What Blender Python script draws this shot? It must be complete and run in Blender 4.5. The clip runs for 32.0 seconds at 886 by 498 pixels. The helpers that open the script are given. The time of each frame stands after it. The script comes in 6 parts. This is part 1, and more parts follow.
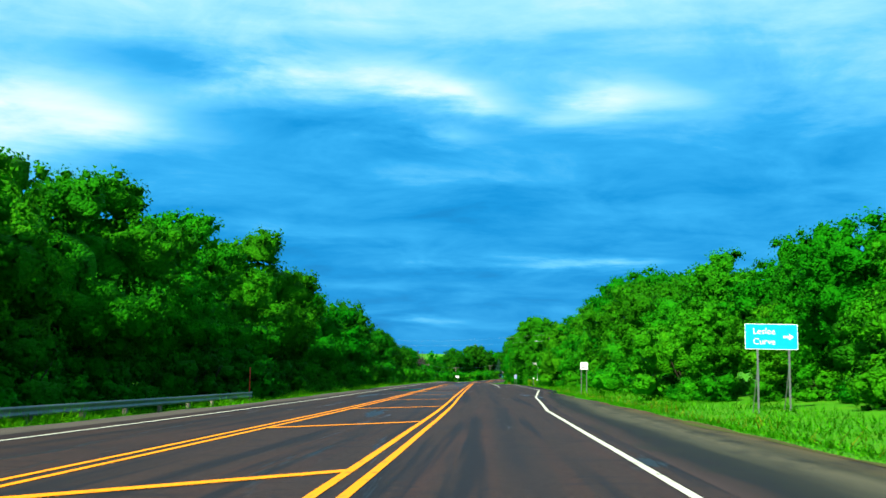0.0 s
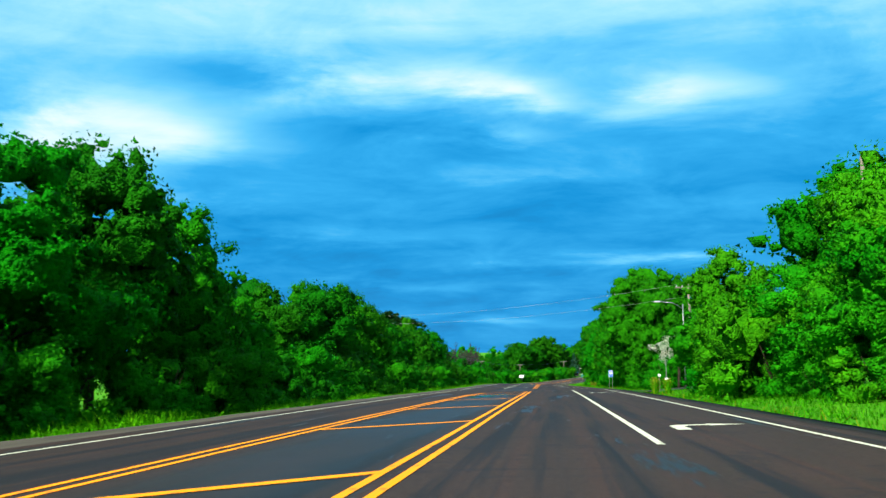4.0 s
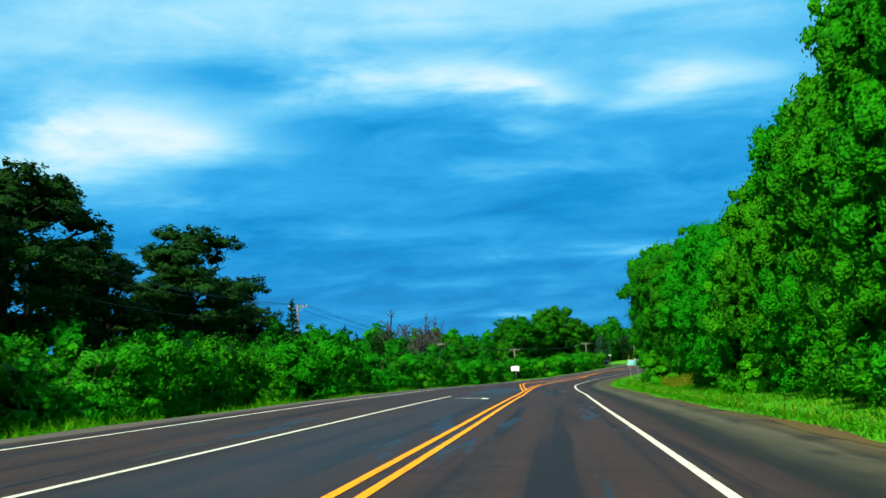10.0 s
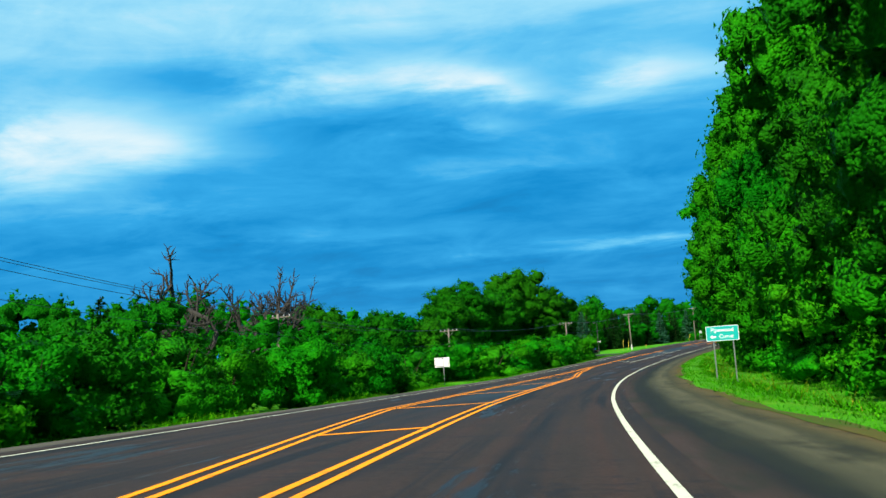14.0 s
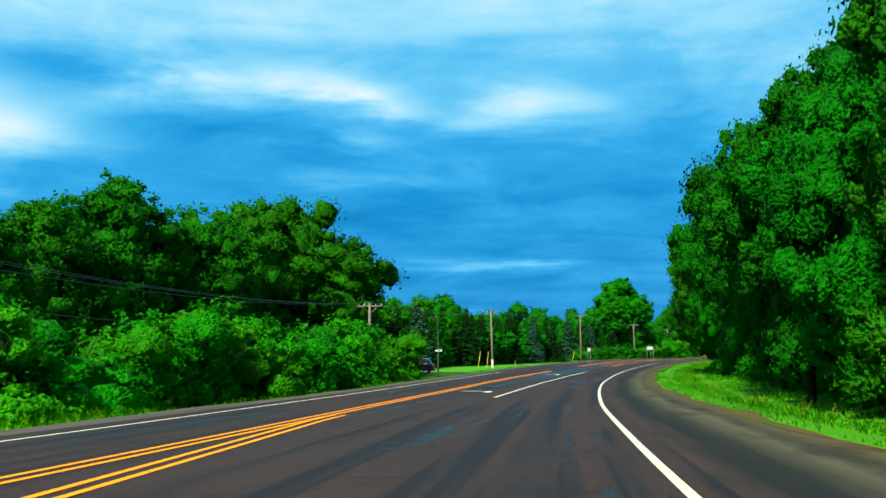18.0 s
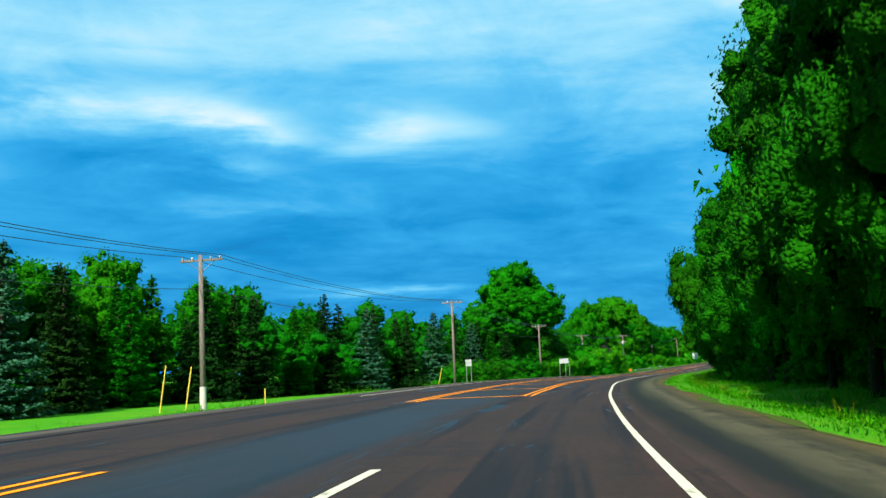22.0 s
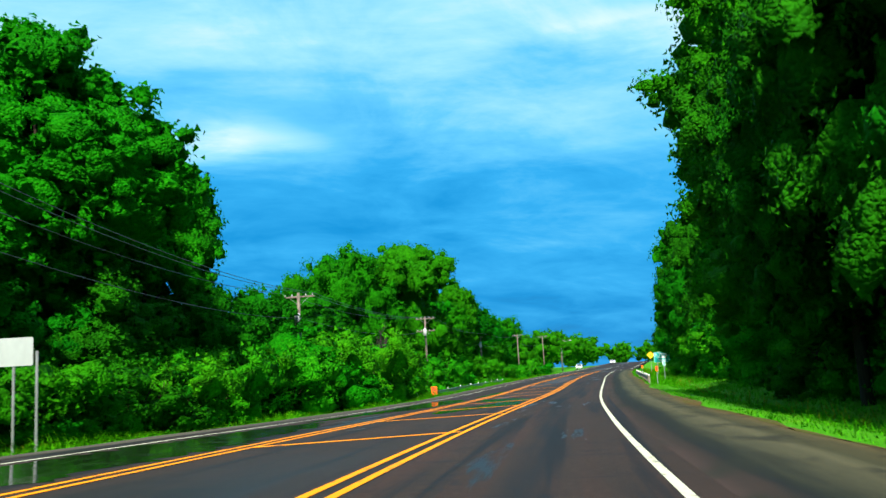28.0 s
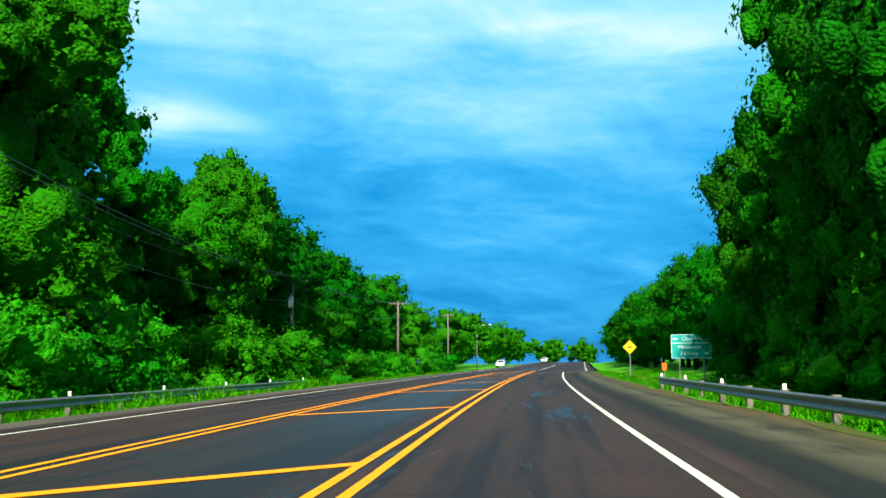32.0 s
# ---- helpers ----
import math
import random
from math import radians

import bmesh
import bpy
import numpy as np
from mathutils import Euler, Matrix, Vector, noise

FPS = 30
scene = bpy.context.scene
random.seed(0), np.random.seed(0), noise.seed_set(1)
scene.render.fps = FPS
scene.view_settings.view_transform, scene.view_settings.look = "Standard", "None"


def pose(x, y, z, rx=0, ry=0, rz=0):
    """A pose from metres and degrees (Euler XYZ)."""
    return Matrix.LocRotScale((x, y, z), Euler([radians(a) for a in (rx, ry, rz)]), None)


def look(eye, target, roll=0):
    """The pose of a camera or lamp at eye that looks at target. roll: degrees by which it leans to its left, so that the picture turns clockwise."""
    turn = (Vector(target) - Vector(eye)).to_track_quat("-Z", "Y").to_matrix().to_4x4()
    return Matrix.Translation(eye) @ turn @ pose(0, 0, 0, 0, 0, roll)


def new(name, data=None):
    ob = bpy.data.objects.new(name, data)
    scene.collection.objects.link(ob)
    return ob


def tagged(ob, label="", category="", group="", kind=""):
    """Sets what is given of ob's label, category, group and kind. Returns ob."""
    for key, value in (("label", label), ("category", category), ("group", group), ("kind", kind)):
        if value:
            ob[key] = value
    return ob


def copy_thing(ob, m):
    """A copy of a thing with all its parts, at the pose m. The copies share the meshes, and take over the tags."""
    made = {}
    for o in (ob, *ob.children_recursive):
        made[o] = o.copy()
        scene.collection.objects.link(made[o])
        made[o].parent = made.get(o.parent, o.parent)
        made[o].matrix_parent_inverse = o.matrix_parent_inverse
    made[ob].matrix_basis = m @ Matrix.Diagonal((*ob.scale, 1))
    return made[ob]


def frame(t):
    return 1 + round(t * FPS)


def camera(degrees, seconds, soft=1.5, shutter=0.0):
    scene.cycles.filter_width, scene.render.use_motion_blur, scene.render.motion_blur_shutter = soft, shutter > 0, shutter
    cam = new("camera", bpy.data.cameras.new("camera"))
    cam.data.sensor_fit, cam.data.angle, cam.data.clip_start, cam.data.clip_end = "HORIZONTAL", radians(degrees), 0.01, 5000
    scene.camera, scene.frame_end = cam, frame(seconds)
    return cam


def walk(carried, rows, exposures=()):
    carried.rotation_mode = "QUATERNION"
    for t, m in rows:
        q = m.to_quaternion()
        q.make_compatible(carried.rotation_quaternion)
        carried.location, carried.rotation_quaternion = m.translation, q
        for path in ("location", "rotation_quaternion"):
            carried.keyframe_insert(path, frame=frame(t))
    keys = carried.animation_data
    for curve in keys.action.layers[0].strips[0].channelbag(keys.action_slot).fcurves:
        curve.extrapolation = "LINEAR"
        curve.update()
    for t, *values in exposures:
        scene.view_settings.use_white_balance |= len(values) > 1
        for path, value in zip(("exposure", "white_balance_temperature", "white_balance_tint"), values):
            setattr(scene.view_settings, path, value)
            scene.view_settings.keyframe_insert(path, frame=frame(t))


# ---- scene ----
EXPOSURE = 1.0
cam = camera(50.0, 32.0, soft=1.5, shutter=0.12)
PATH = [
    (0, (0.0, 0.0, 1.2), (-0.126, 1.981, 1.445), 1.13),
    (0.5, (0.0, 12.486, 1.052), (-0.163, 14.465, 1.294), 0.15),
    (1, (-0.065, 24.982, 0.911), (-0.265, 26.956, 1.159), -0.42),
    (1.5, (-0.199, 37.493, 0.776), (-0.434, 39.463, 1.027), -0.15),
    (2, (-0.409, 50.021, 0.645), (-0.673, 51.988, 0.896), 0.29),
    (2.5, (-0.695, 62.563, 0.518), (-0.968, 64.528, 0.767), 0.22),
    (3, (-1.014, 75.107, 0.394), (-1.286, 77.073, 0.643), -0.18),
    (3.5, (-1.327, 87.647, 0.271), (-1.595, 89.614, 0.519), -0.35),
    (4, (-1.628, 100.173, 0.147), (-1.896, 102.139, 0.393), -0.45),
    (4.5, (-1.917, 112.676, 0.019), (-2.186, 114.643, 0.265), -0.49),
    (5, (-2.195, 125.151, -0.112), (-2.465, 127.118, 0.132), -0.48),
    (5.5, (-2.464, 137.592, -0.249), (-2.738, 139.557, 0.0), -0.48),
    (6, (-2.722, 149.993, -0.393), (-2.99, 151.96, -0.153), -0.53),
    (6.5, (-2.978, 162.349, -0.545), (-3.242, 164.317, -0.305), -0.30),
    (7, (-3.252, 174.655, -0.705), (-3.523, 176.622, -0.466), -0.14),
    (7.5, (-3.526, 186.903, -0.874), (-3.804, 188.87, -0.636), -0.66),
    (8, (-3.787, 199.085, -1.052), (-4.071, 201.051, -0.812), -0.82),
    (8.5, (-4.07, 211.197, -1.236), (-4.36, 213.161, -0.997), -0.88),
    (9, (-4.36, 223.24, -1.416), (-4.653, 225.204, -1.172), -1.58),
    (9.5, (-4.697, 235.203, -1.589), (-4.992, 237.167, -1.35), -2.08),
    (10, (-5.073, 247.07, -1.76), (-5.367, 249.034, -1.522), -2.25),
    (10.5, (-5.485, 258.827, -1.932), (-5.778, 260.791, -1.695), -2.15),
    (11, (-5.91, 270.473, -2.108), (-6.203, 272.438, -1.873), -2.28),
    (11.5, (-6.353, 282.019, -2.288), (-6.645, 283.984, -2.053), -2.87),
    (12, (-6.795, 293.487, -2.473), (-7.082, 295.453, -2.24), -2.88),
    (12.5, (-7.197, 304.907, -2.665), (-7.473, 306.874, -2.434), -2.89),
    (13, (-7.504, 316.295, -2.864), (-7.768, 318.264, -2.633), -3.03),
    (13.5, (-7.708, 327.661, -3.07), (-7.954, 329.632, -2.84), -3.66),
    (14, (-7.8, 339.009, -3.271), (-8.025, 340.982, -3.038), -3.93),
    (14.5, (-7.731, 350.34, -3.459), (-7.934, 352.316, -3.225), -3.63),
    (15, (-7.494, 361.643, -3.622), (-7.664, 363.622, -3.382), -3.02),
    (15.5, (-7.067, 372.914, -3.759), (-7.203, 374.895, -3.515), -2.24),
    (16, (-6.439, 384.148, -3.87), (-6.54, 386.13, -3.621), -1.38),
    (16.5, (-5.602, 395.343, -3.958), (-5.666, 397.326, -3.702), -0.70),
    (17, (-4.566, 406.499, -4.024), (-4.587, 408.482, -3.77), -0.47),
    (17.5, (-3.285, 417.611, -4.073), (-3.267, 419.594, -3.818), -0.51),
    (18, (-1.813, 428.678, -4.107), (-1.757, 430.661, -3.852), -0.52),
    (18.5, (-0.166, 439.699, -4.122), (-0.075, 441.681, -3.866), -0.79),
    (19, (1.587, 450.686, -4.115), (1.709, 452.664, -3.848), -1.05),
    (19.5, (3.484, 461.637, -4.078), (3.634, 463.612, -3.803), -1.06),
    (20, (5.506, 472.564, -4.008), (5.682, 474.536, -3.727), -1.32),
    (20.5, (7.672, 483.466, -3.906), (7.873, 485.435, -3.616), -1.93),
    (21, (9.988, 494.343, -3.771), (10.217, 496.309, -3.479), -2.44),
    (21.5, (12.441, 505.193, -3.606), (12.699, 507.153, -3.308), -2.51),
    (22, (15.068, 516.004, -3.409), (15.358, 517.96, -3.107), -2.38),
    (22.5, (17.854, 526.78, -3.187), (18.187, 528.729, -2.887), -2.35),
    (23, (20.82, 537.513, -2.948), (21.196, 539.454, -2.647), -2.56),
    (23.5, (23.975, 548.201, -2.702), (24.392, 550.134, -2.4), -2.82),
    (24, (27.328, 558.846, -2.455), (27.788, 560.768, -2.149), -3.21),
    (24.5, (30.897, 569.439, -2.215), (31.401, 571.35, -1.908), -3.54),
    (25, (34.698, 579.97, -1.987), (35.24, 581.87, -1.678), -3.67),
    (25.5, (38.695, 590.436, -1.771), (39.268, 592.327, -1.461), -3.73),
    (26, (42.844, 600.845, -1.562), (43.434, 602.732, -1.259), -3.60),
    (26.5, (47.131, 611.195, -1.357), (47.736, 613.077, -1.055), -3.52),
    (27, (51.54, 621.493, -1.157), (52.159, 623.371, -0.856), -3.48),
    (27.5, (56.064, 631.743, -0.961), (56.695, 633.615, -0.647), -3.42),
    (28, (60.702, 641.951, -0.77), (61.348, 643.818, -0.455), -3.23),
    (28.5, (65.456, 652.125, -0.586), (66.126, 653.983, -0.271), -2.85),
    (29, (70.336, 662.265, -0.404), (71.035, 664.113, -0.09), -2.45),
    (29.5, (75.349, 672.372, -0.22), (76.076, 674.209, 0.093), -2.12),
    (30, (80.487, 682.433, -0.021), (81.237, 684.261, 0.29), -1.74),
    (30.5, (85.715, 692.432, 0.207), (86.476, 694.256, 0.515), -1.05),
    (31, (90.971, 702.366, 0.479), (91.746, 704.184, 0.784), -0.86),
    (31.5, (96.253, 712.226, 0.801), (97.035, 714.042, 1.104), -0.38),
    (32, (101.563, 722.013, 1.176), (102.344, 723.83, 1.474), -0.28),
]
walk(cam, [(t, look(eye, target, roll)) for t, eye, target, roll in PATH], exposures=[(t, EXPOSURE + stops) for t, stops in ((0.0, 0.10), (6.0, 0.02), (9.0, -0.03), (13.0, -0.12), (19.0, -0.06), (24.0, -0.06), (28.0, 0.08), (32.0, 0.12))])

# ---- world and sun ----
SUN_AZ, SUN_EL = radians(-151.0), radians(42.0)      # azimuth from +y, to the right positive
world = bpy.data.worlds.new("sky")
scene.world = world
world.use_nodes = True
wt = world.node_tree
wt.nodes.clear()


def wnode(kind, **values):
    n = wt.nodes.new(kind)
    for key, value in values.items():
        n.inputs[key].default_value = value
    return n


def wramp(source, stops, smooth="EASE"):
    n = wt.nodes.new("ShaderNodeValToRGB")
    n.color_ramp.interpolation = smooth
    while len(n.color_ramp.elements) < len(stops):
        n.color_ramp.elements.new(0.5)
    for e, (at, c) in zip(n.color_ramp.elements, stops):
        e.position, e.color = at, (*c, 1.0) if len(c) == 3 else c
    wt.links.new(source, n.inputs["Fac"])
    return n.outputs["Color"]


def wmath(op, a, b, c=None):
    n = wt.nodes.new("ShaderNodeMath")
    n.operation = op
    for k, v in enumerate((a, b, c)):
        if v is None:
            continue
        if isinstance(v, (int, float)):
            n.inputs[k].default_value = v
        else:
            wt.links.new(v, n.inputs[k])
    return n.outputs[0]


def wmix(fac, a, b, blend="MIX"):
    n = wt.nodes.new("ShaderNodeMix")
    n.data_type, n.blend_type = "RGBA", blend
    for k, v in ((0, fac), (6, a), (7, b)):
        if isinstance(v, (int, float)):
            n.inputs[k].default_value = v
        elif isinstance(v, tuple):
            n.inputs[k].default_value = (*v, 1.0)
        else:
            wt.links.new(v, n.inputs[k])
    return n.outputs[2]


nishita = wt.nodes.new("ShaderNodeTexSky")
nishita.sky_type = "NISHITA"
nishita.sun_disc = False
nishita.sun_elevation, nishita.sun_rotation = SUN_EL, SUN_AZ
coord = wt.nodes.new("ShaderNodeTexCoord")
split = wt.nodes.new("ShaderNodeSeparateXYZ")
wt.links.new(coord.outputs["Generated"], split.inputs[0])
sx, sy, sz = split.outputs
# cloud layer: the direction laid on a slowly bending sheet, so that banks of cloud lie flat towards the horizon
lift = wmath("ADD", wmath("MAXIMUM", sz, 0.0), 0.22)
sheet = wt.nodes.new("ShaderNodeCombineXYZ")
wt.links.new(wmath("DIVIDE", sx, lift), sheet.inputs[0])
wt.links.new(wmath("DIVIDE", sy, lift), sheet.inputs[1])


def cloud_noise(scale, detail, rough, warp, offset):
    m = wt.nodes.new("ShaderNodeMapping")
    m.inputs["Location"].default_value = offset
    m.inputs["Rotation"].default_value = (0.0, 0.0, radians(-12.0))
    m.inputs["Scale"].default_value = (0.85, 1.15, 1.0)
    wt.links.new(sheet.outputs[0], m.inputs[0])
    n = wnode("ShaderNodeTexNoise", Scale=scale, Detail=detail, Roughness=rough, Distortion=warp)
    wt.links.new(m.outputs[0], n.inputs["Vector"])
    return n.outputs["Fac"]


AZ = wmath("MULTIPLY", wmath("ARCTAN2", sx, sy), 180.0 / math.pi)
EL = wmath("MULTIPLY", wmath("ARCSINE", sz, 0.0), 180.0 / math.pi)
big = cloud_noise(0.75, 6.0, 0.55, 0.2, (3.1, 1.7, 0.0))
fine = cloud_noise(3.4, 8.0, 0.60, 0.35, (7.3, 4.2, 2.0))
drift = cloud_noise(1.9, 4.0, 0.55, 0.1, (1.3, 9.1, 5.0))
# streaks that lie along the horizon
lay = wt.nodes.new("ShaderNodeCombineXYZ")
wt.links.new(wmath("MULTIPLY", AZ, 0.085), lay.inputs[0])
wt.links.new(wmath("MULTIPLY", EL, 0.62), lay.inputs[1])
grain = wnode("ShaderNodeTexNoise", Scale=1.0, Detail=7.0, Roughness=0.62, Distortion=0.3)
wt.links.new(lay.outputs[0], grain.inputs["Vector"])
streak = grain.outputs["Fac"]
# the banks' edges are frayed by bending the direction a little
AZ_BENT = wmath("ADD", AZ, wmath("ADD", wmath("MULTIPLY", wmath("SUBTRACT", drift, 0.5), 9.0), wmath("MULTIPLY", wmath("SUBTRACT", fine, 0.5), 10.0)))
EL_BENT = wmath("ADD", EL, wmath("ADD", wmath("MULTIPLY", wmath("SUBTRACT", big, 0.5), 2.2), wmath("MULTIPLY", wmath("SUBTRACT", streak, 0.5), 2.0)))
thick = wramp(wmath("DIVIDE", wmath("MAXIMUM", EL, 0.0), 40.0), [(0.0, (0.17,) * 3), (0.10, (0.20,) * 3), (0.23, (0.28,) * 3), (0.33, (0.39,) * 3), (0.43, (0.54,) * 3), (0.54, (0.68,) * 3), (1.0, (0.72,) * 3)], "LINEAR")
cover = wmath("ADD", thick, wmath("MULTIPLY", wmath("SUBTRACT", streak, 0.5), 0.24))
cover = wmath("ADD", cover, wmath("MULTIPLY", wmath("SUBTRACT", fine, 0.5), 0.62))
cover = wmath("ADD", cover, wmath("MULTIPLY", wmath("SUBTRACT", big, 0.5), 0.30))


def bank_of_cloud(azimuth, elevation, wide, high, amount):
    """A frayed bank of brighter or darker cloud in one direction of the sky."""
    da = wmath("DIVIDE", wmath("SUBTRACT", AZ_BENT, azimuth), wide)
    de = wmath("DIVIDE", wmath("SUBTRACT", EL_BENT, elevation), high)
    r = wmath("ADD", wmath("MULTIPLY", da, da), wmath("MULTIPLY", de, de))
    return wmath("MULTIPLY", wmath("EXPONENT", wmath("MULTIPLY", r, -1.0), 0.0), amount)


BANKS = [(-28.5, 14.0, 6.0, 2.0, 0.50), (-22.5, 13.2, 4.0, 1.2, 0.30), (-30.0, 11.6, 5.0, 1.2, 0.28), (-13.0, 17.4, 4.0, 1.3, 0.22), (-8.0, 16.9, 3.6, 1.0, 0.30),
         (-4.5, 16.3, 3.0, 0.8, 0.34), (-1.2, 15.7, 2.0, 0.5, 0.18), (7.0, 15.9, 3.0, 1.2, 0.30), (3.2, 14.8, 2.2, 0.6, 0.18), (10.8, 15.6, 2.6, 0.9, 0.14),
         (-4.0, 13.4, 3.2, 0.8, 0.18), (-12.0, 20.6, 7.0, 1.3, 0.14), (31.0, 21.6, 6.0, 1.1, 0.20), (37.0, 20.4, 5.0, 1.0, 0.16), (26.0, 15.5, 9.0, 3.0, 0.08)]
WISPS = [(2.5, 6.0, 6.0, 0.35, 0.24), (6.8, 6.0, 3.0, 0.30, 0.22), (-4.6, 2.9, 3.5, 0.30, 0.22), (-9.0, 4.7, 5.0, 0.35, 0.14), (-14.0, 7.6, 7.0, 0.55, 0.15), (-2.0, 11.3, 4.5, 0.5, 0.14),
         (-20.0, 9.8, 7.0, 0.9, 0.14), (-20.0, 17.2, 6.0, 1.0, -0.24), (-15.0, 14.0, 5.0, 1.0, -0.12), (1.0, 9.2, 8.0, 1.6, -0.05), (15.0, 12.4, 7.0, 2.6, -0.08), (17.0, 18.0, 6.0, 2.4, -0.14), (27.0, 7.0, 12.0, 4.0, 0.06)]
for bank in BANKS + WISPS:
    cover = wmath("ADD", cover, bank_of_cloud(*bank))
tone = wramp(cover, [(0.0, (0.004, 0.180, 0.465)), (0.18, (0.006, 0.290, 0.69)), (0.36, (0.034, 0.415, 0.85)), (0.54, (0.135, 0.595, 0.96)), (0.72, (0.36, 0.79, 1.02)), (0.95, (0.86, 1.0, 1.04))], "LINEAR")
clear = wnode("ShaderNodeHueSaturation", Saturation=1.5, Value=0.10)
wt.links.new(nishita.outputs[0], clear.inputs["Color"])
sky_colour = wmix(0.97, clear.outputs[0], tone)
background = wnode("ShaderNodeBackground", Strength=0.52)
wt.links.new(sky_colour, background.inputs["Color"])
out = wt.nodes.new("ShaderNodeOutputWorld")
wt.links.new(background.outputs[0], out.inputs[0])

sun = new("sun", bpy.data.lights.new("sun", "SUN"))
sun.data.energy, sun.data.angle, sun.data.color = 5.3, radians(4.0), (1.0, 0.92, 0.76)
sun_way = Vector((math.sin(SUN_AZ) * math.cos(SUN_EL), math.cos(SUN_AZ) * math.cos(SUN_EL), math.sin(SUN_EL)))
sun.matrix_world = look(sun_way * 100, (0, 0, 0))

# ---- materials ----


class Mat:
    """A small helper round a node material."""

    def __init__(self, name, rough=0.7, metal=0.0, spec=0.3):
        self.m = bpy.data.materials.new(name)
        self.m.use_nodes = True
        self.t = self.m.node_tree
        self.b = self.t.nodes["Principled BSDF"]
        self.b.inputs["Roughness"].default_value = rough
        self.b.inputs["Metallic"].default_value = metal
        self.b.inputs["Specular IOR Level"].default_value = spec

    def link(self, a, b):
        self.t.links.new(a, b)
        return self

    def node(self, kind, **values):
        n = self.t.nodes.new(kind)
        for key, value in values.items():
            n.inputs[key].default_value = value
        return n

    def pos(self, scale=(1, 1, 1)):
        g = self.node("ShaderNodeNewGeometry")
        m = self.node("ShaderNodeMapping", Scale=scale)
        self.link(g.outputs["Position"], m.inputs[0])
        return m.outputs[0]

    def uv(self, scale=(1, 1, 1)):
        g = self.node("ShaderNodeUVMap")
        m = self.node("ShaderNodeMapping", Scale=scale)
        self.link(g.outputs[0], m.inputs[0])
        return m.outputs[0]

    def noise(self, vec, scale, detail=4.0, rough=0.55, warp=0.0):
        n = self.node("ShaderNodeTexNoise", Scale=scale, Detail=detail, Roughness=rough, Distortion=warp)
        self.link(vec, n.inputs["Vector"])
        return n.outputs["Fac"]

    def ramp(self, fac, stops):
        n = self.node("ShaderNodeValToRGB")
        while len(n.color_ramp.elements) < len(stops):
            n.color_ramp.elements.new(0.5)
        for e, (at, c) in zip(n.color_ramp.elements, stops):
            e.position, e.color = at, (*c, 1.0)
        self.link(fac, n.inputs["Fac"])
        return n.outputs["Color"]

    def grey(self, fac, lo, hi):
        n = self.node("ShaderNodeMapRange")
        n.inputs["From Min"].default_value, n.inputs["From Max"].default_value = lo, hi
        self.link(fac, n.inputs["Value"])
        return n.outputs["Result"]

    def mix(self, fac, a, b, blend="MIX"):
        n = self.node("ShaderNodeMix")
        n.data_type, n.blend_type = "RGBA", blend
        for k, v in ((0, fac), (6, a), (7, b)):
            if isinstance(v, (int, float)):
                n.inputs[k].default_value = v
            elif isinstance(v, tuple):
                n.inputs[k].default_value = (*v, 1.0)
            else:
                self.link(v, n.inputs[k])
        return n.outputs[2]

    def math(self, op, a, b=0.0):
        n = self.node("ShaderNodeMath")
        n.operation = op
        for k, v in enumerate((a, b)):
            if isinstance(v, (int, float)):
                n.inputs[k].default_value = v
            else:
                self.link(v, n.inputs[k])
        return n.outputs[0]

    def colour(self, c):
        if isinstance(c, tuple):
            self.b.inputs["Base Color"].default_value = (*c, 1.0)
        else:
            self.link(c, self.b.inputs["Base Color"])
        return self

    def rough(self, r):
        return self.link(r, self.b.inputs["Roughness"])

    def bump(self, height, strength=0.3, dist=0.02):
        n = self.node("ShaderNodeBump", Strength=strength, Distance=dist)
        self.link(height, n.inputs["Height"])
        return self.link(n.outputs[0], self.b.inputs["Normal"])


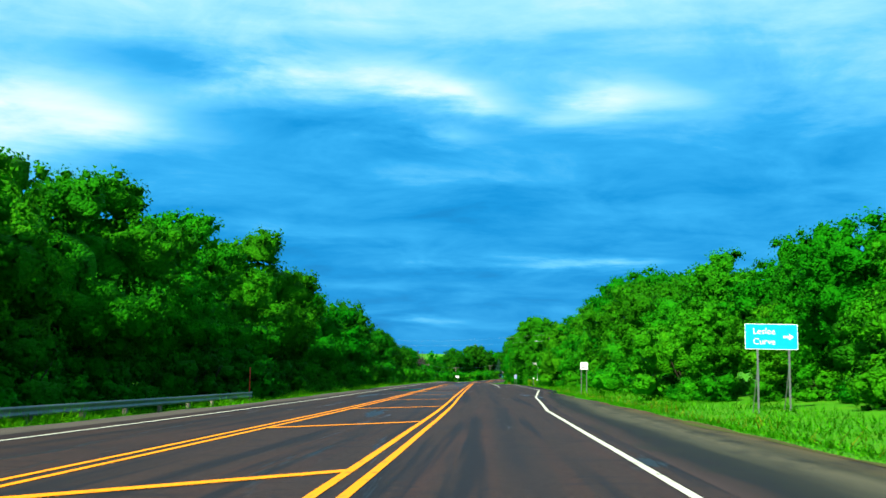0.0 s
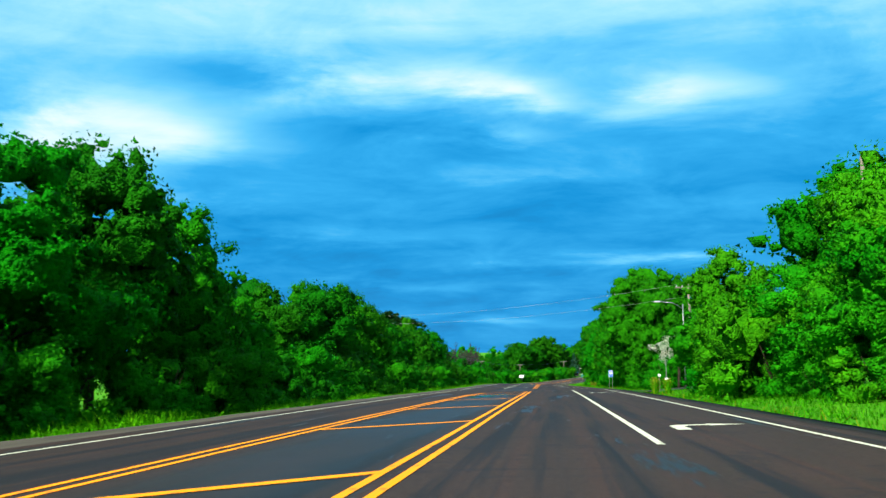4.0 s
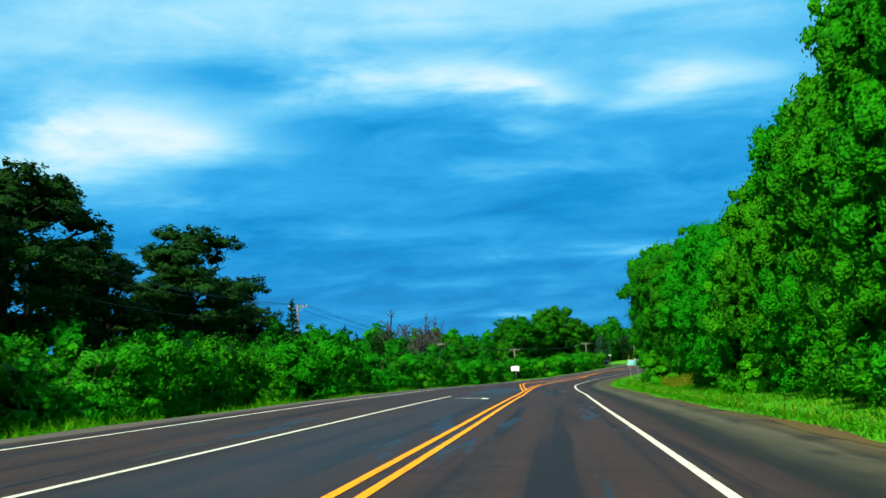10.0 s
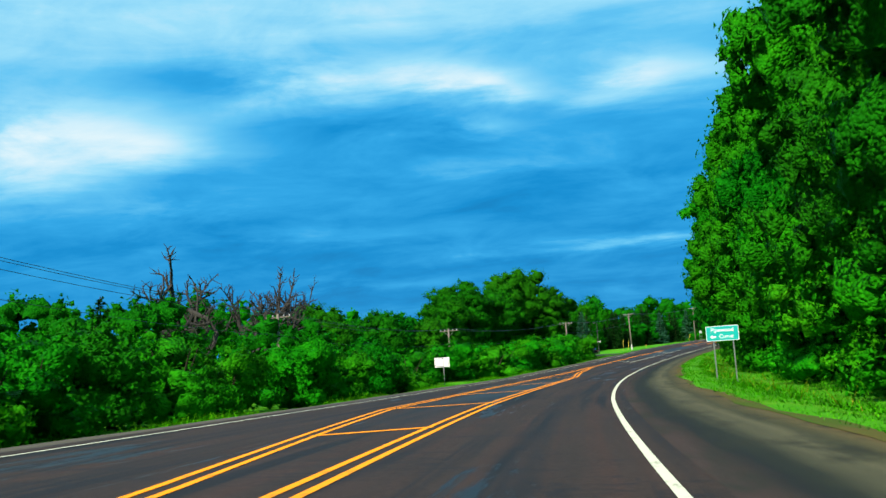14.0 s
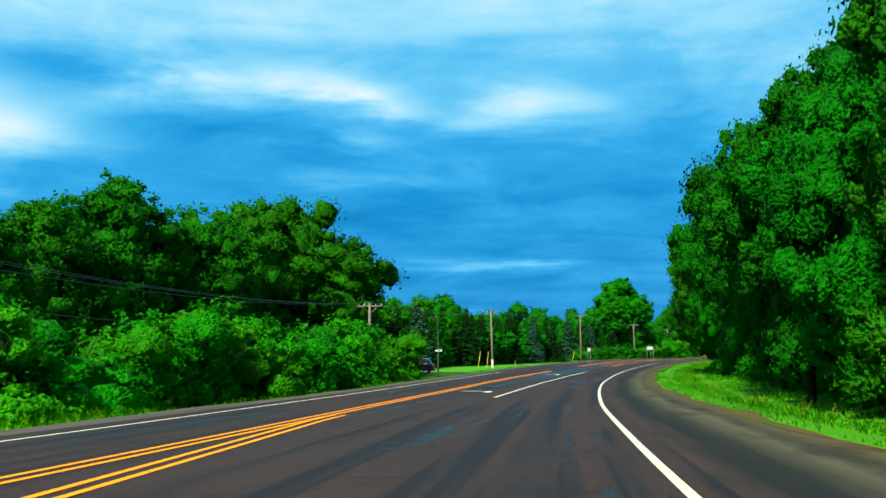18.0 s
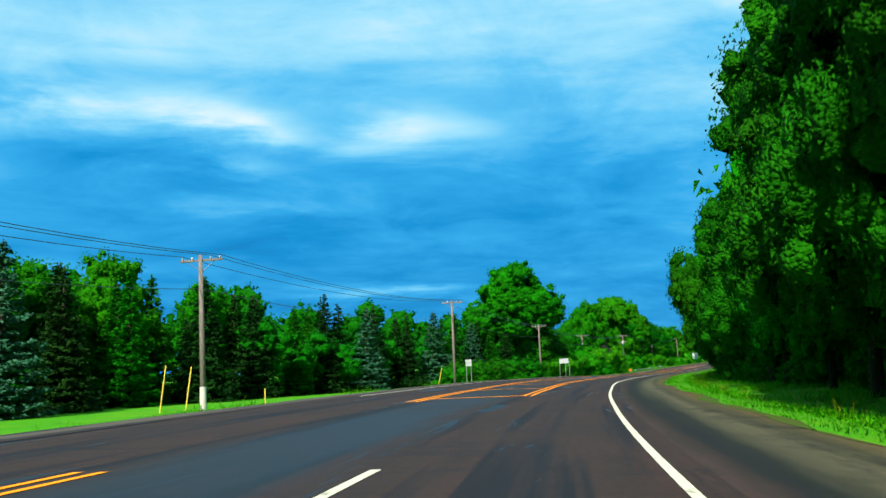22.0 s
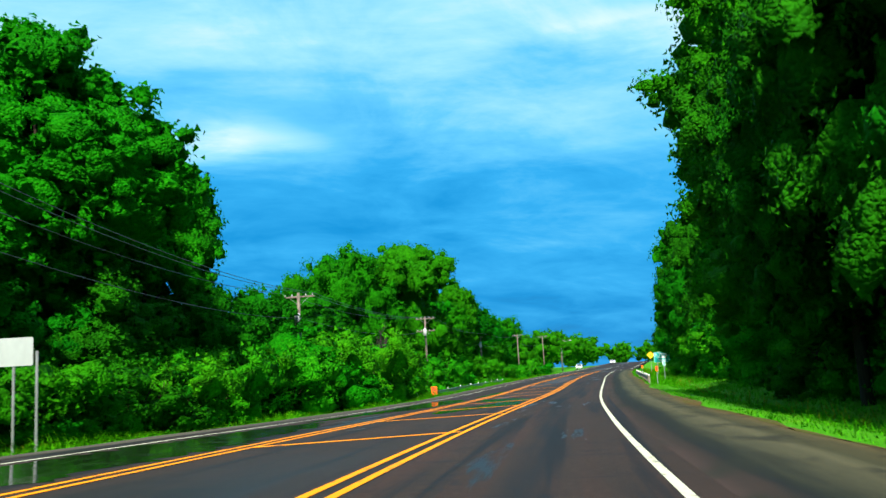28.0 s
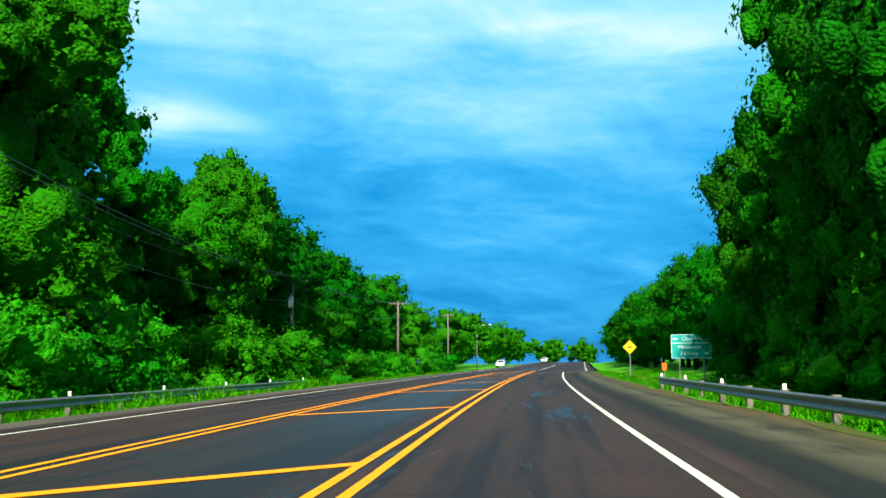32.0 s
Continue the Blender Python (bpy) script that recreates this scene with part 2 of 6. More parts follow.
def leaf_material(name, dark, light, accent, through_light=0.3, mottle=6.0):
    """Leaves: a mosaic of leaf-sized facets, shade by bough and by tree, and light that comes through the blade."""
    k = Mat(name, rough=0.75, spec=0.04)
    o = k.node("ShaderNodeObjectInfo")
    wave = k.node("ShaderNodeVectorMath")
    wave.operation = "MULTIPLY_ADD"
    warp = k.node("ShaderNodeTexNoise", Scale=mottle * 0.7, Detail=1.0)
    k.link(k.pos(), warp.inputs["Vector"])
    wave.inputs[1].default_value = (0.16, 0.16, 0.16)
    k.link(warp.outputs["Color"], wave.inputs[0]).link(k.pos(), wave.inputs[2])
    cell = k.node("ShaderNodeTexVoronoi", Scale=mottle)
    k.link(wave.outputs[0], cell.inputs["Vector"])
    tint = k.node("ShaderNodeSeparateColor")
    k.link(cell.outputs["Color"], tint.inputs[0])
    clump = k.noise(k.pos(), 1.1, 3.0, 0.6)
    patch = k.noise(k.pos(), 0.30, 2.0)
    shade = k.math("ADD", k.math("MULTIPLY", tint.outputs[0], 0.45), k.math("MULTIPLY", k.grey(clump, 0.28, 0.72), 0.55))
    base = k.ramp(shade, [(0.05, dark), (0.5, light), (0.95, accent)])
    hs = k.node("ShaderNodeHueSaturation")
    k.link(k.math("ADD", k.math("MULTIPLY", o.outputs["Random"], 0.016), 0.493), hs.inputs["Hue"])
    k.link(k.math("ADD", k.math("MULTIPLY", patch, 0.8), 0.60), hs.inputs["Value"])
    k.link(base, hs.inputs["Color"])
    k.colour(hs.outputs[0])
    tr = k.node("ShaderNodeBsdfTranslucent")
    bright = k.mix(1.0, hs.outputs[0], (1.0, 1.25, 0.7), "MULTIPLY")
    k.link(bright, tr.inputs["Color"])
    relief = k.node("ShaderNodeBump", Strength=0.9, Distance=0.18)
    relief.invert = True
    k.link(cell.outputs["Distance"], relief.inputs["Height"])
    k.link(relief.outputs[0], k.b.inputs["Normal"])
    mx = k.node("ShaderNodeMixShader", Fac=through_light)
    k.link(k.b.outputs[0], mx.inputs[1]).link(tr.outputs[0], mx.inputs[2])
    k.link(mx.outputs[0], k.t.nodes["Material Output"].inputs[0])
    return k.m


LEAF = {
    "mid": leaf_material("leaf_green", (0.006, 0.110, 0.001), (0.012, 0.180, 0.001), (0.024, 0.250, 0.002)),
    # bright and deep greens also carry the sun and cloud shade along the road
    "bright": leaf_material("leaf_bright_green", (0.010, 0.140, 0.001), (0.022, 0.240, 0.002), (0.050, 0.340, 0.003)),
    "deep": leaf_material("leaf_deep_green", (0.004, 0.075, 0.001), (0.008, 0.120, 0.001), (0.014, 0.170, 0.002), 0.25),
    # the deep green darkened again, as cloud shade on the right-hand oaks
    "dark": leaf_material("leaf_shaded_green", (0.004, 0.064, 0.001), (0.007, 0.104, 0.001), (0.013, 0.152, 0.002), 0.28),
    "pine": leaf_material("needle_dark_green", (0.003, 0.024, 0.003), (0.007, 0.040, 0.005), (0.012, 0.058, 0.006), 0.10),
    "blue": leaf_material("needle_blue_green", (0.008, 0.055, 0.022), (0.022, 0.105, 0.050), (0.060, 0.18, 0.10), 0.10),
    "blossom": leaf_material("white_blossom", (0.40, 0.46, 0.33), (0.62, 0.66, 0.55), (0.75, 0.78, 0.70), 0.2),
    "grass": leaf_material("grass_blade", (0.034, 0.290, 0.001), (0.066, 0.385, 0.002), (0.13, 0.46, 0.004), 0.3),
    "dry": leaf_material("dry_grass_blade", (0.12, 0.20, 0.005), (0.22, 0.27, 0.01), (0.34, 0.30, 0.03), 0.3),
}


def bark_material(name, a, b):
    k = Mat(name, rough=0.9, spec=0.1)
    n = k.noise(k.pos((6, 6, 1.2)), 2.0, 6.0)
    k.colour(k.ramp(n, [(0.3, a), (0.7, b)])).bump(n, 0.6, 0.03)
    return k.m


BARK = bark_material("bark", (0.016, 0.013, 0.009), (0.045, 0.036, 0.024))
DEADWOOD = bark_material("grey_deadwood", (0.020, 0.019, 0.018), (0.048, 0.044, 0.040))
POLEWOOD = bark_material("weathered_pole_wood", (0.085, 0.074, 0.062), (0.20, 0.175, 0.150))


def asphalt_material(name, dark, light, stain, rough=0.75, median=0.0):
    """Worn asphalt with wheel tracks, tar-sealed cracks, patches and damp stains. uv: metres across and along."""
    k = Mat(name, rough=rough, spec=0.08)
    uv = k.uv()
    grain = k.noise(uv, 38.0, 3.0, 0.7)
    chips = k.noise(uv, 9.0, 4.0, 0.7)
    broad = k.noise(k.uv((1.0, 0.22, 1.0)), 0.9, 5.0, 0.6)
    base = k.ramp(k.math("ADD", k.math("MULTIPLY", grain, 0.55), k.math("MULTIPLY", chips, 0.45)), [(0.38, dark), (0.62, light)])
    base = k.mix(k.grey(broad, 0.35, 0.75), base, k.mix(1.0, base, (1.32, 1.20, 1.17), "MULTIPLY"))
    # rusty and tarry streaks drawn out along the lanes
    rust = k.noise(k.uv((2.2, 0.020, 1.0)), 1.0, 4.0, 0.55)
    base = k.mix(k.math("MULTIPLY", k.grey(rust, 0.48, 0.66), 0.6), base, k.mix(1.0, base, (1.40, 1.06, 0.98), "MULTIPLY"))
    streak = k.noise(k.uv((1.5, 0.030, 1.0)), 1.0, 6.0, 0.62)
    base = k.mix(k.math("MULTIPLY", k.grey(streak, 0.51, 0.60), 0.8), base, stain)
    # sealed cracks across and along
    w1 = k.noise(k.uv((0.10, 0.10, 1)), 1.3, 5.0, 0.6)
    crack = k.math("SUBTRACT", 1.0, k.grey(k.math("ABSOLUTE", k.math("SUBTRACT", w1, 0.5)), 0.0, 0.006))
    w2 = k.noise(k.uv((0.03, 0.30, 1)), 1.0, 4.0, 0.6)
    crack2 = k.math("SUBTRACT", 1.0, k.grey(k.math("ABSOLUTE", k.math("SUBTRACT", w2, 0.47)), 0.0, 0.008))
    cr = k.math("MULTIPLY", k.math("MAXIMUM", crack, crack2), 0.75)
    base = k.mix(cr, base, (0.010, 0.011, 0.014))
    patch = k.grey(k.noise(k.uv((0.55, 0.05, 1)), 1.0, 7.0, 0.68, 0.4), 0.585, 0.625)
    if median:
        # the painted-off middle of the road is seldom driven on and holds damp and oil
        across = k.node("ShaderNodeSeparateXYZ")
        k.link(k.uv(), across.inputs[0])
        wobble = k.math("MULTIPLY", k.math("SUBTRACT", k.noise(k.uv((1.0, 0.15, 1)), 0.8, 4.0, 0.6), 0.5), 1.6)
        d = k.math("ABSOLUTE", k.math("ADD", k.math("ADD", across.outputs[0], 3.9), wobble))
        mid = k.math("SUBTRACT", 1.0, k.grey(d, 0.9, 2.0))
        stretch = k.grey(k.noise(k.uv((0.0, 0.012, 1)), 1.0, 3.0, 0.5), 0.42, 0.56)
        patch = k.math("MAXIMUM", patch, k.math("MULTIPLY", k.math("MULTIPLY", mid, stretch), median))
        # oil tracks down the middle of each lane
        for lane in (-0.15, 7.9):
            off = k.math("ABSOLUTE", k.math("ADD", k.math("ADD", across.outputs[0], lane), k.math("MULTIPLY", wobble, 0.35)))
            track = k.math("SUBTRACT", 1.0, k.grey(off, 0.12, 0.42))
            gaps = k.grey(k.noise(k.uv((0.6, 0.05, 1)), 1.0, 4.0, 0.6), 0.40, 0.58)
            base = k.mix(k.math("MULTIPLY", k.math("MULTIPLY", track, gaps), 0.6), base, (0.008, 0.011, 0.015))
    base = k.mix(k.math("MULTIPLY", patch, 0.75), base, (0.008, 0.011, 0.013))
    k.colour(base)
    k.rough(k.math("SUBTRACT", rough, k.math("MULTIPLY", patch, 0.30)))
    k.bump(k.math("ADD", grain, chips), 0.45, 0.006)
    return k.m


ASPHALT = asphalt_material("worn_asphalt", (0.0128, 0.0094, 0.0083), (0.0365, 0.0260, 0.0220), (0.008, 0.010, 0.013), 0.75, 0.9)
SIDE_ASPHALT = asphalt_material("dark_side_asphalt", (0.016, 0.016, 0.018), (0.030, 0.029, 0.030), (0.010, 0.012, 0.014))


def wet_material():
    """A film of rain water on dark asphalt."""
    k = Mat("wet_asphalt", rough=0.12, spec=0.28)
    n = k.noise(k.uv((1.0, 0.4, 1)), 2.5, 5.0, 0.6)
    k.colour(k.ramp(n, [(0.3, (0.004, 0.005, 0.004)), (0.7, (0.011, 0.012, 0.010))]))
    k.rough(k.grey(n, 0.30, 2.2))
    return k.bump(k.noise(k.uv(), 30.0, 3.0), 0.06, 0.004).m


WET = wet_material()


def shoulder_material():
    """Shoulder: a tarry band beside the pavement, then patched, dusty old asphalt. uv.x: metres outside the edge line."""
    k = Mat("oiled_shoulder", rough=0.9, spec=0.15)
    uv = k.uv()
    g = k.noise(uv, 24.0, 4.0, 0.7)
    long = k.noise(k.uv((1.2, 0.05, 1)), 1.0, 6.0, 0.62)
    spots = k.noise(k.uv((0.9, 0.30, 1)), 1.1, 5.0, 0.65)
    across = k.node("ShaderNodeSeparateXYZ")
    k.link(uv, across.inputs[0])
    x = k.math("ADD", across.outputs[0], k.math("MULTIPLY", k.math("SUBTRACT", long, 0.5), 1.3))
    x = k.math("ADD", x, k.math("MULTIPLY", k.math("SUBTRACT", spots, 0.5), 0.5))
    c = k.ramp(k.math("DIVIDE", x, 4.0), [(0.10, (0.034, 0.022, 0.020)), (0.20, (0.020, 0.015, 0.013)), (0.26, (0.007, 0.009, 0.010)), (0.36, (0.010, 0.013, 0.010)), (0.46, (0.036, 0.037, 0.022)), (0.58, (0.064, 0.062, 0.035)), (0.68, (0.032, 0.033, 0.017)), (0.80, (0.062, 0.052, 0.022)), (0.95, (0.080, 0.046, 0.012))])
    c = k.mix(1.0, c, k.ramp(g, [(0.25, (0.6, 0.6, 0.6)), (0.75, (1.4, 1.4, 1.4))]), "MULTIPLY")
    c = k.mix(k.math("MULTIPLY", k.grey(spots, 0.50, 0.64), 0.75), c, (0.012, 0.014, 0.010))
    return k.colour(c).bump(g, 0.5, 0.015).m


SHOULDER = shoulder_material()


def gravel_material():
    k = Mat("pale_gravel", rough=0.95, spec=0.1)
    g = k.noise(k.uv(), 30.0, 4.0, 0.7)
    b = k.noise(k.uv((0.6, 0.1, 1)), 0.8, 5.0, 0.6)
    c = k.ramp(g, [(0.25, (0.050, 0.036, 0.012)), (0.75, (0.105, 0.072, 0.024))])
    c = k.mix(k.math("MULTIPLY", k.grey(b, 0.40, 0.58), 0.9), c, (0.030, 0.075, 0.006))
    return k.colour(c).bump(g, 0.6, 0.02).m


GRAVEL = gravel_material()


def dusty_material():
    """Old grey asphalt under dust and grit."""
    k = Mat("dusty_old_asphalt", rough=0.9, spec=0.15)
    g = k.noise(k.uv(), 30.0, 4.0, 0.7)
    b = k.noise(k.uv((1.0, 0.08, 1)), 1.0, 5.0, 0.6)
    c = k.ramp(g, [(0.25, (0.040, 0.036, 0.028)), (0.75, (0.090, 0.080, 0.060))])
    c = k.mix(k.math("MULTIPLY", k.grey(b, 0.48, 0.66), 0.6), c, (0.016, 0.018, 0.014))
    return k.colour(c).bump(g, 0.5, 0.015).m


DUSTY = dusty_material()


def turf_material():
    k = Mat("grass_turf", rough=0.9, spec=0.1)
    p = k.pos()
    a = k.noise(p, 9.0, 5.0, 0.7)
    b = k.noise(p, 0.25, 4.0, 0.6)
    c = k.ramp(a, [(0.25, (0.022, 0.150, 0.001)), (0.6, (0.046, 0.240, 0.002)), (0.85, (0.095, 0.30, 0.003))])
    c = k.mix(k.math("MULTIPLY", k.grey(b, 0.5, 0.72), 0.6), c, (0.10, 0.24, 0.004))
    return k.colour(c).bump(a, 0.8, 0.06).m


TURF = turf_material()


def paint_material(name, colour, worn):
    k = Mat(name, rough=0.8, spec=0.1)
    n = k.noise(k.uv((1.0, 0.35, 1)), 5.0, 5.0, 0.65)
    f = k.noise(k.uv(), 40.0, 2.0)
    c = k.mix(k.math("MULTIPLY", k.grey(n, 0.56, 0.70), worn), colour, (0.040, 0.034, 0.034))
    c = k.mix(k.math("MULTIPLY", f, 0.22), c, (0.05, 0.035, 0.025))
    return k.colour(c).m


YELLOW = paint_material("yellow_road_paint", (0.86, 0.27, 0.000), 0.7)
WHITE = paint_material("white_road_paint", (0.52, 0.54, 0.42), 0.75)


def plain(name, colour, rough=0.6, metal=0.0, dirt=0.3, spec=0.4):
    """Paint or metal with faint dirt and streaks."""
    k = Mat(name, rough=rough, metal=metal, spec=spec)
    n = k.noise(k.pos((1, 1, 0.4)), 3.0, 6.0, 0.6)
    c = k.mix(k.math("MULTIPLY", k.grey(n, 0.4, 0.75), dirt), colour, tuple(v * 0.45 for v in colour))
    k.colour(c)
    return k.m


STEEL = plain("galvanised_steel", (0.26, 0.28, 0.28), 0.45, 0.75, 0.6)
# coloured darker than STEEL for the shade on the rails' road side
RAIL_STEEL = plain("weathered_shaded_rail_steel", (0.15, 0.16, 0.16), 0.5, 0.55, 0.6)
SIGN_GREEN = plain("sign_teal_green", (0.000, 0.32, 0.30), 0.4, 0, 0.1)
SIGN_BLUE = plain("sign_sky_blue", (0.000, 0.36, 0.62), 0.4, 0, 0.1)
ROUTE_BLUE = plain("sign_royal_blue", (0.003, 0.10, 0.62), 0.4, 0, 0.1)
SIGN_WHITE = plain("sign_white", (0.80, 0.82, 0.80), 0.4, 0, 0.12)
SIGN_BACK = plain("sign_back_aluminium", (0.33, 0.37, 0.37), 0.5, 0.2, 0.3)
SIGN_YELLOW = plain("sign_yellow", (0.90, 0.42, 0.004), 0.4, 0, 0.1)
GUARD_YELLOW = plain("faded_yellow_plastic", (0.66, 0.50, 0.06), 0.6, 0, 0.2)
SIGN_ORANGE = plain("sign_orange", (0.90, 0.13, 0.005), 0.4, 0, 0.1)
INK = plain("sign_black", (0.012, 0.012, 0.014), 0.5, 0, 0.0)
RED = plain("reflector_red", (0.65, 0.02, 0.01), 0.4, 0, 0.1)
CAR_PAINT = plain("black_car_paint", (0.003, 0.003, 0.006), 0.12, 0.0, 0.1, 0.30)
CAR_WHITE = plain("white_car_paint", (0.75, 0.77, 0.78), 0.25, 0.0, 0.1, 0.5)
RUBBER = plain("tyre_rubber", (0.014, 0.014, 0.014), 0.85, 0, 0.2)
CHROME = plain("bright_metal", (0.62, 0.64, 0.66), 0.2, 0.9, 0.1)
CONCRETE = plain("pale_concrete", (0.45, 0.44, 0.40), 0.9, 0, 0.4)
WIRE = plain("wire_dark", (0.03, 0.03, 0.035), 0.5, 0.2, 0.0)
PALE_WIRE = plain("wire_pale", (0.35, 0.37, 0.38), 0.5, 0.2, 0.0)
PORCELAIN = plain("grey_insulator", (0.40, 0.42, 0.45), 0.3, 0, 0.1)
ROOFING = plain("blue_grey_shingle", (0.030, 0.045, 0.075), 0.85, 0, 0.4)
SIDING = plain("grey_blue_siding", (0.10, 0.14, 0.20), 0.7, 0, 0.3)


def glass_material():
    k = Mat("tinted_glass", rough=0.05, spec=0.8)
    k.colour((0.010, 0.014, 0.018))
    return k.m


GLASS = glass_material()

# ---- the line of the road ----
EYE_HEIGHT = 1.2
eyes = np.array([row[1] for row in PATH])
reach = np.r_[0.0, np.cumsum(np.hypot(*np.diff(eyes[:, :2], axis=0).T))]
STATION = np.arange(-240.0, 1700.0, 1.0)
END = reach[-1]


def eased(values, width):
    pad = np.r_[np.full(width, values[0]), values, np.full(width, values[-1])]
    return np.convolve(pad, np.ones(2 * width + 1) / (2 * width + 1), "valid")


inner = np.clip(STATION, 0.0, END)
slope_out = np.interp(STATION, [END, END + 60, END + 200, END + 330, END + 480, END + 700], [0.030, 0.030, 0.036, 0.036, 0.0, -0.02])
line = np.stack([np.interp(inner, reach, eyes[:, k]) for k in range(3)], 1)
head_start = Vector((eyes[4, 0] - eyes[0, 0], eyes[4, 1] - eyes[0, 1])).normalized()
head_end = Vector((eyes[-1, 0] - eyes[-5, 0], eyes[-1, 1] - eyes[-5, 1])).normalized()
before = np.minimum(STATION, 0.0)
# past the walk's end the road goes on bending to the right
way_on = math.atan2(head_end[1], head_end[0]) - np.radians(np.interp(STATION - END, [0, 130, 400], [0.0, 3.4, 3.8]))
for k, ahead in enumerate((np.cos(way_on), np.sin(way_on))):
    line[:, k] += before * head_start[k] + np.cumsum(np.where(STATION > END, ahead, 0.0))
line[:, 2] += np.where(STATION > END, np.cumsum(np.where(STATION > END, slope_out, 0.0)), 0.0) - EYE_HEIGHT - before * 0.004
line = np.stack([eased(eased(line[:, k], 6), 6) for k in range(3)], 1)
heading = np.unwrap(np.arctan2(np.gradient(line[:, 1]), np.gradient(line[:, 0])))
heading = eased(heading, 5)

# cross fall of the road in degrees (minus: falls to the right), and the right-hand edge line beside the camera's line
FALL = ((0, 1.2), (100, 0.9), (199, 0.2), (247, -0.75), (294, -1.66), (339, -1.73), (384, -0.6), (429, 0.36), (474, -0.33), (518, -1.16), (563, -1.87), (607, -2.26), (652, -1.71), (697, -0.44), (742, 0.5), (830, 0.0))
EDGE = ((0, 2.06), (22, 1.92), (60, 1.88), (160, 1.78), (211, 1.68), (256, 1.60), (280, 1.60), (303, 1.68), (326, 1.33), (348, 0.97), (372, 0.97), (416, 1.38), (449, 1.18), (461, 1.04), (494, 0.98), (505, 1.10), (549, 1.50), (572, 1.52), (594, 1.18), (662, 1.30), (685, 1.48), (707, 1.52), (752, 1.80))


def edge(s):
    return np.interp(s, [p[0] for p in EDGE], [p[1] for p in EDGE]) - 1.85


def profile(l):
    """Height of the ground across the road, below and beside the pavement."""
    return np.interp(l, [-400, -150, -60, -30, -21, -16.5, -13.2, -11.4, -10.9, 5.6, 6.6, 9.0, 13.0, 20, 60, 150, 400],
                     [5.0, 2.5, 0.4, -0.5, -0.55, -0.75, -0.28, -0.10, -0.06, -0.06, -0.20, -0.55, -0.10, 0.5, 1.2, 3.0, 5.0])


def frame_at(s):
    s = np.asarray(s, float)
    return [np.interp(s, STATION, q) for q in (line[:, 0], line[:, 1], line[:, 2], heading)]


def on_road(s, u, up=0.0):
    """World points at station s and u metres right of the lane's middle, on the pavement."""
    x, y, z, h = frame_at(s)
    l = np.asarray(u, float) + edge(s)
    fall = np.tan(np.radians(np.interp(s, [p[0] for p in FALL], [p[1] for p in FALL])))
    return np.stack(np.broadcast_arrays(x + np.sin(h) * l, y - np.cos(h) * l, z + fall * np.clip(l, -11.2, 6.0) + up), -1)


def on_ground(s, u, up=0.0):
    p = on_road(s, u, up)
    l = np.asarray(u, float) + edge(s)
    p[..., 2] += np.interp(l, [-11.0, -10.9, 5.6, 5.7], [1, 0, 0, 1]) * profile(l)
    return p


def at_ground(s, u, turn=0.0, up=0.0):
    """A pose on the ground: its y axis along the road, its x axis to the right."""
    p = on_ground(s, u, up)
    h = float(np.interp(s, STATION, heading))
    return Matrix.Translation(p) @ Matrix.Rotation(h - math.pi / 2 + radians(turn), 4, "Z")


# ---- mesh helpers ----


def mesh_from(name, verts, faces, material, uv=None, smooth=False):
    me = bpy.data.meshes.new(name)
    me.from_pydata([tuple(v) for v in verts], [], [tuple(f) for f in faces])
    me.materials.append(material)
    if uv is not None:
        layer = me.uv_layers.new(name="UVMap")
        idx = np.empty(len(me.loops), np.int32)
        me.loops.foreach_get("vertex_index", idx)
        layer.data.foreach_set("uv", np.asarray(uv, np.float32)[idx].ravel())
    if smooth:
        me.polygons.foreach_set("use_smooth", np.ones(len(me.polygons), bool))
    me.update()
    return me


def part(name, me, parent, label="", matrix=None):
    """One mesh object under a thing or under a part."""
    ob = new(name, me)
    ob.parent = parent
    if matrix is not None:
        ob.matrix_basis = matrix
    return tagged(ob, label)


def thing(name, label, category, matrix=None, group="", kind=""):
    ob = new(name)
    ob.empty_display_size = 0.3
    if matrix is not None:
        ob.matrix_basis = matrix
    return tagged(ob, label, category, group, kind)


def box(sx, sy, sz, at=(0, 0, 0), bevel=0.0, taper=1.0):
    """Verts and faces of a box standing on at, its top narrowed by taper."""
    bm = bmesh.new()
    bmesh.ops.create_cube(bm, size=1.0)
    for v in bm.verts:
        k = taper if v.co.z > 0 else 1.0
        v.co = Vector((v.co.x * sx * k + at[0], v.co.y * sy * k + at[1], (v.co.z + 0.5) * sz + at[2]))
    if bevel:
        bmesh.ops.bevel(bm, geom=bm.edges[:], offset=bevel, segments=2, affect="EDGES", profile=0.5)
    return bm


def tube(points, radii, sides=8, cap=True):
    """A bmesh tube through points."""
    bm = bmesh.new()
    rings = []
    pts = [Vector(p) for p in points]
    for k, p in enumerate(pts):
        d = (pts[min(k + 1, len(pts) - 1)] - pts[max(k - 1, 0)]).normalized()
        a = d.cross(Vector((0.31, 0.17, 0.93))) if abs(d.z) < 0.9 else d.cross(Vector((1, 0, 0)))
        a.normalize()
        b = d.cross(a)
        rings.append([bm.verts.new(p + (a * math.cos(q) + b * math.sin(q)) * radii[k]) for q in (2 * math.pi * j / sides for j in range(sides))])
    for r, t in zip(rings, rings[1:]):
        for j in range(sides):
            bm.faces.new((r[j], r[(j + 1) % sides], t[(j + 1) % sides], t[j]))
    if cap:
        bm.faces.new(rings[0][::-1])
        bm.faces.new(rings[-1])
    return bm


def merged(*bms):
    out = bmesh.new()
    for b in bms:
        me = bpy.data.meshes.new("scratch")
        b.to_mesh(me)
        out.from_mesh(me)
        bpy.data.meshes.remove(me)
        b.free()
    return out


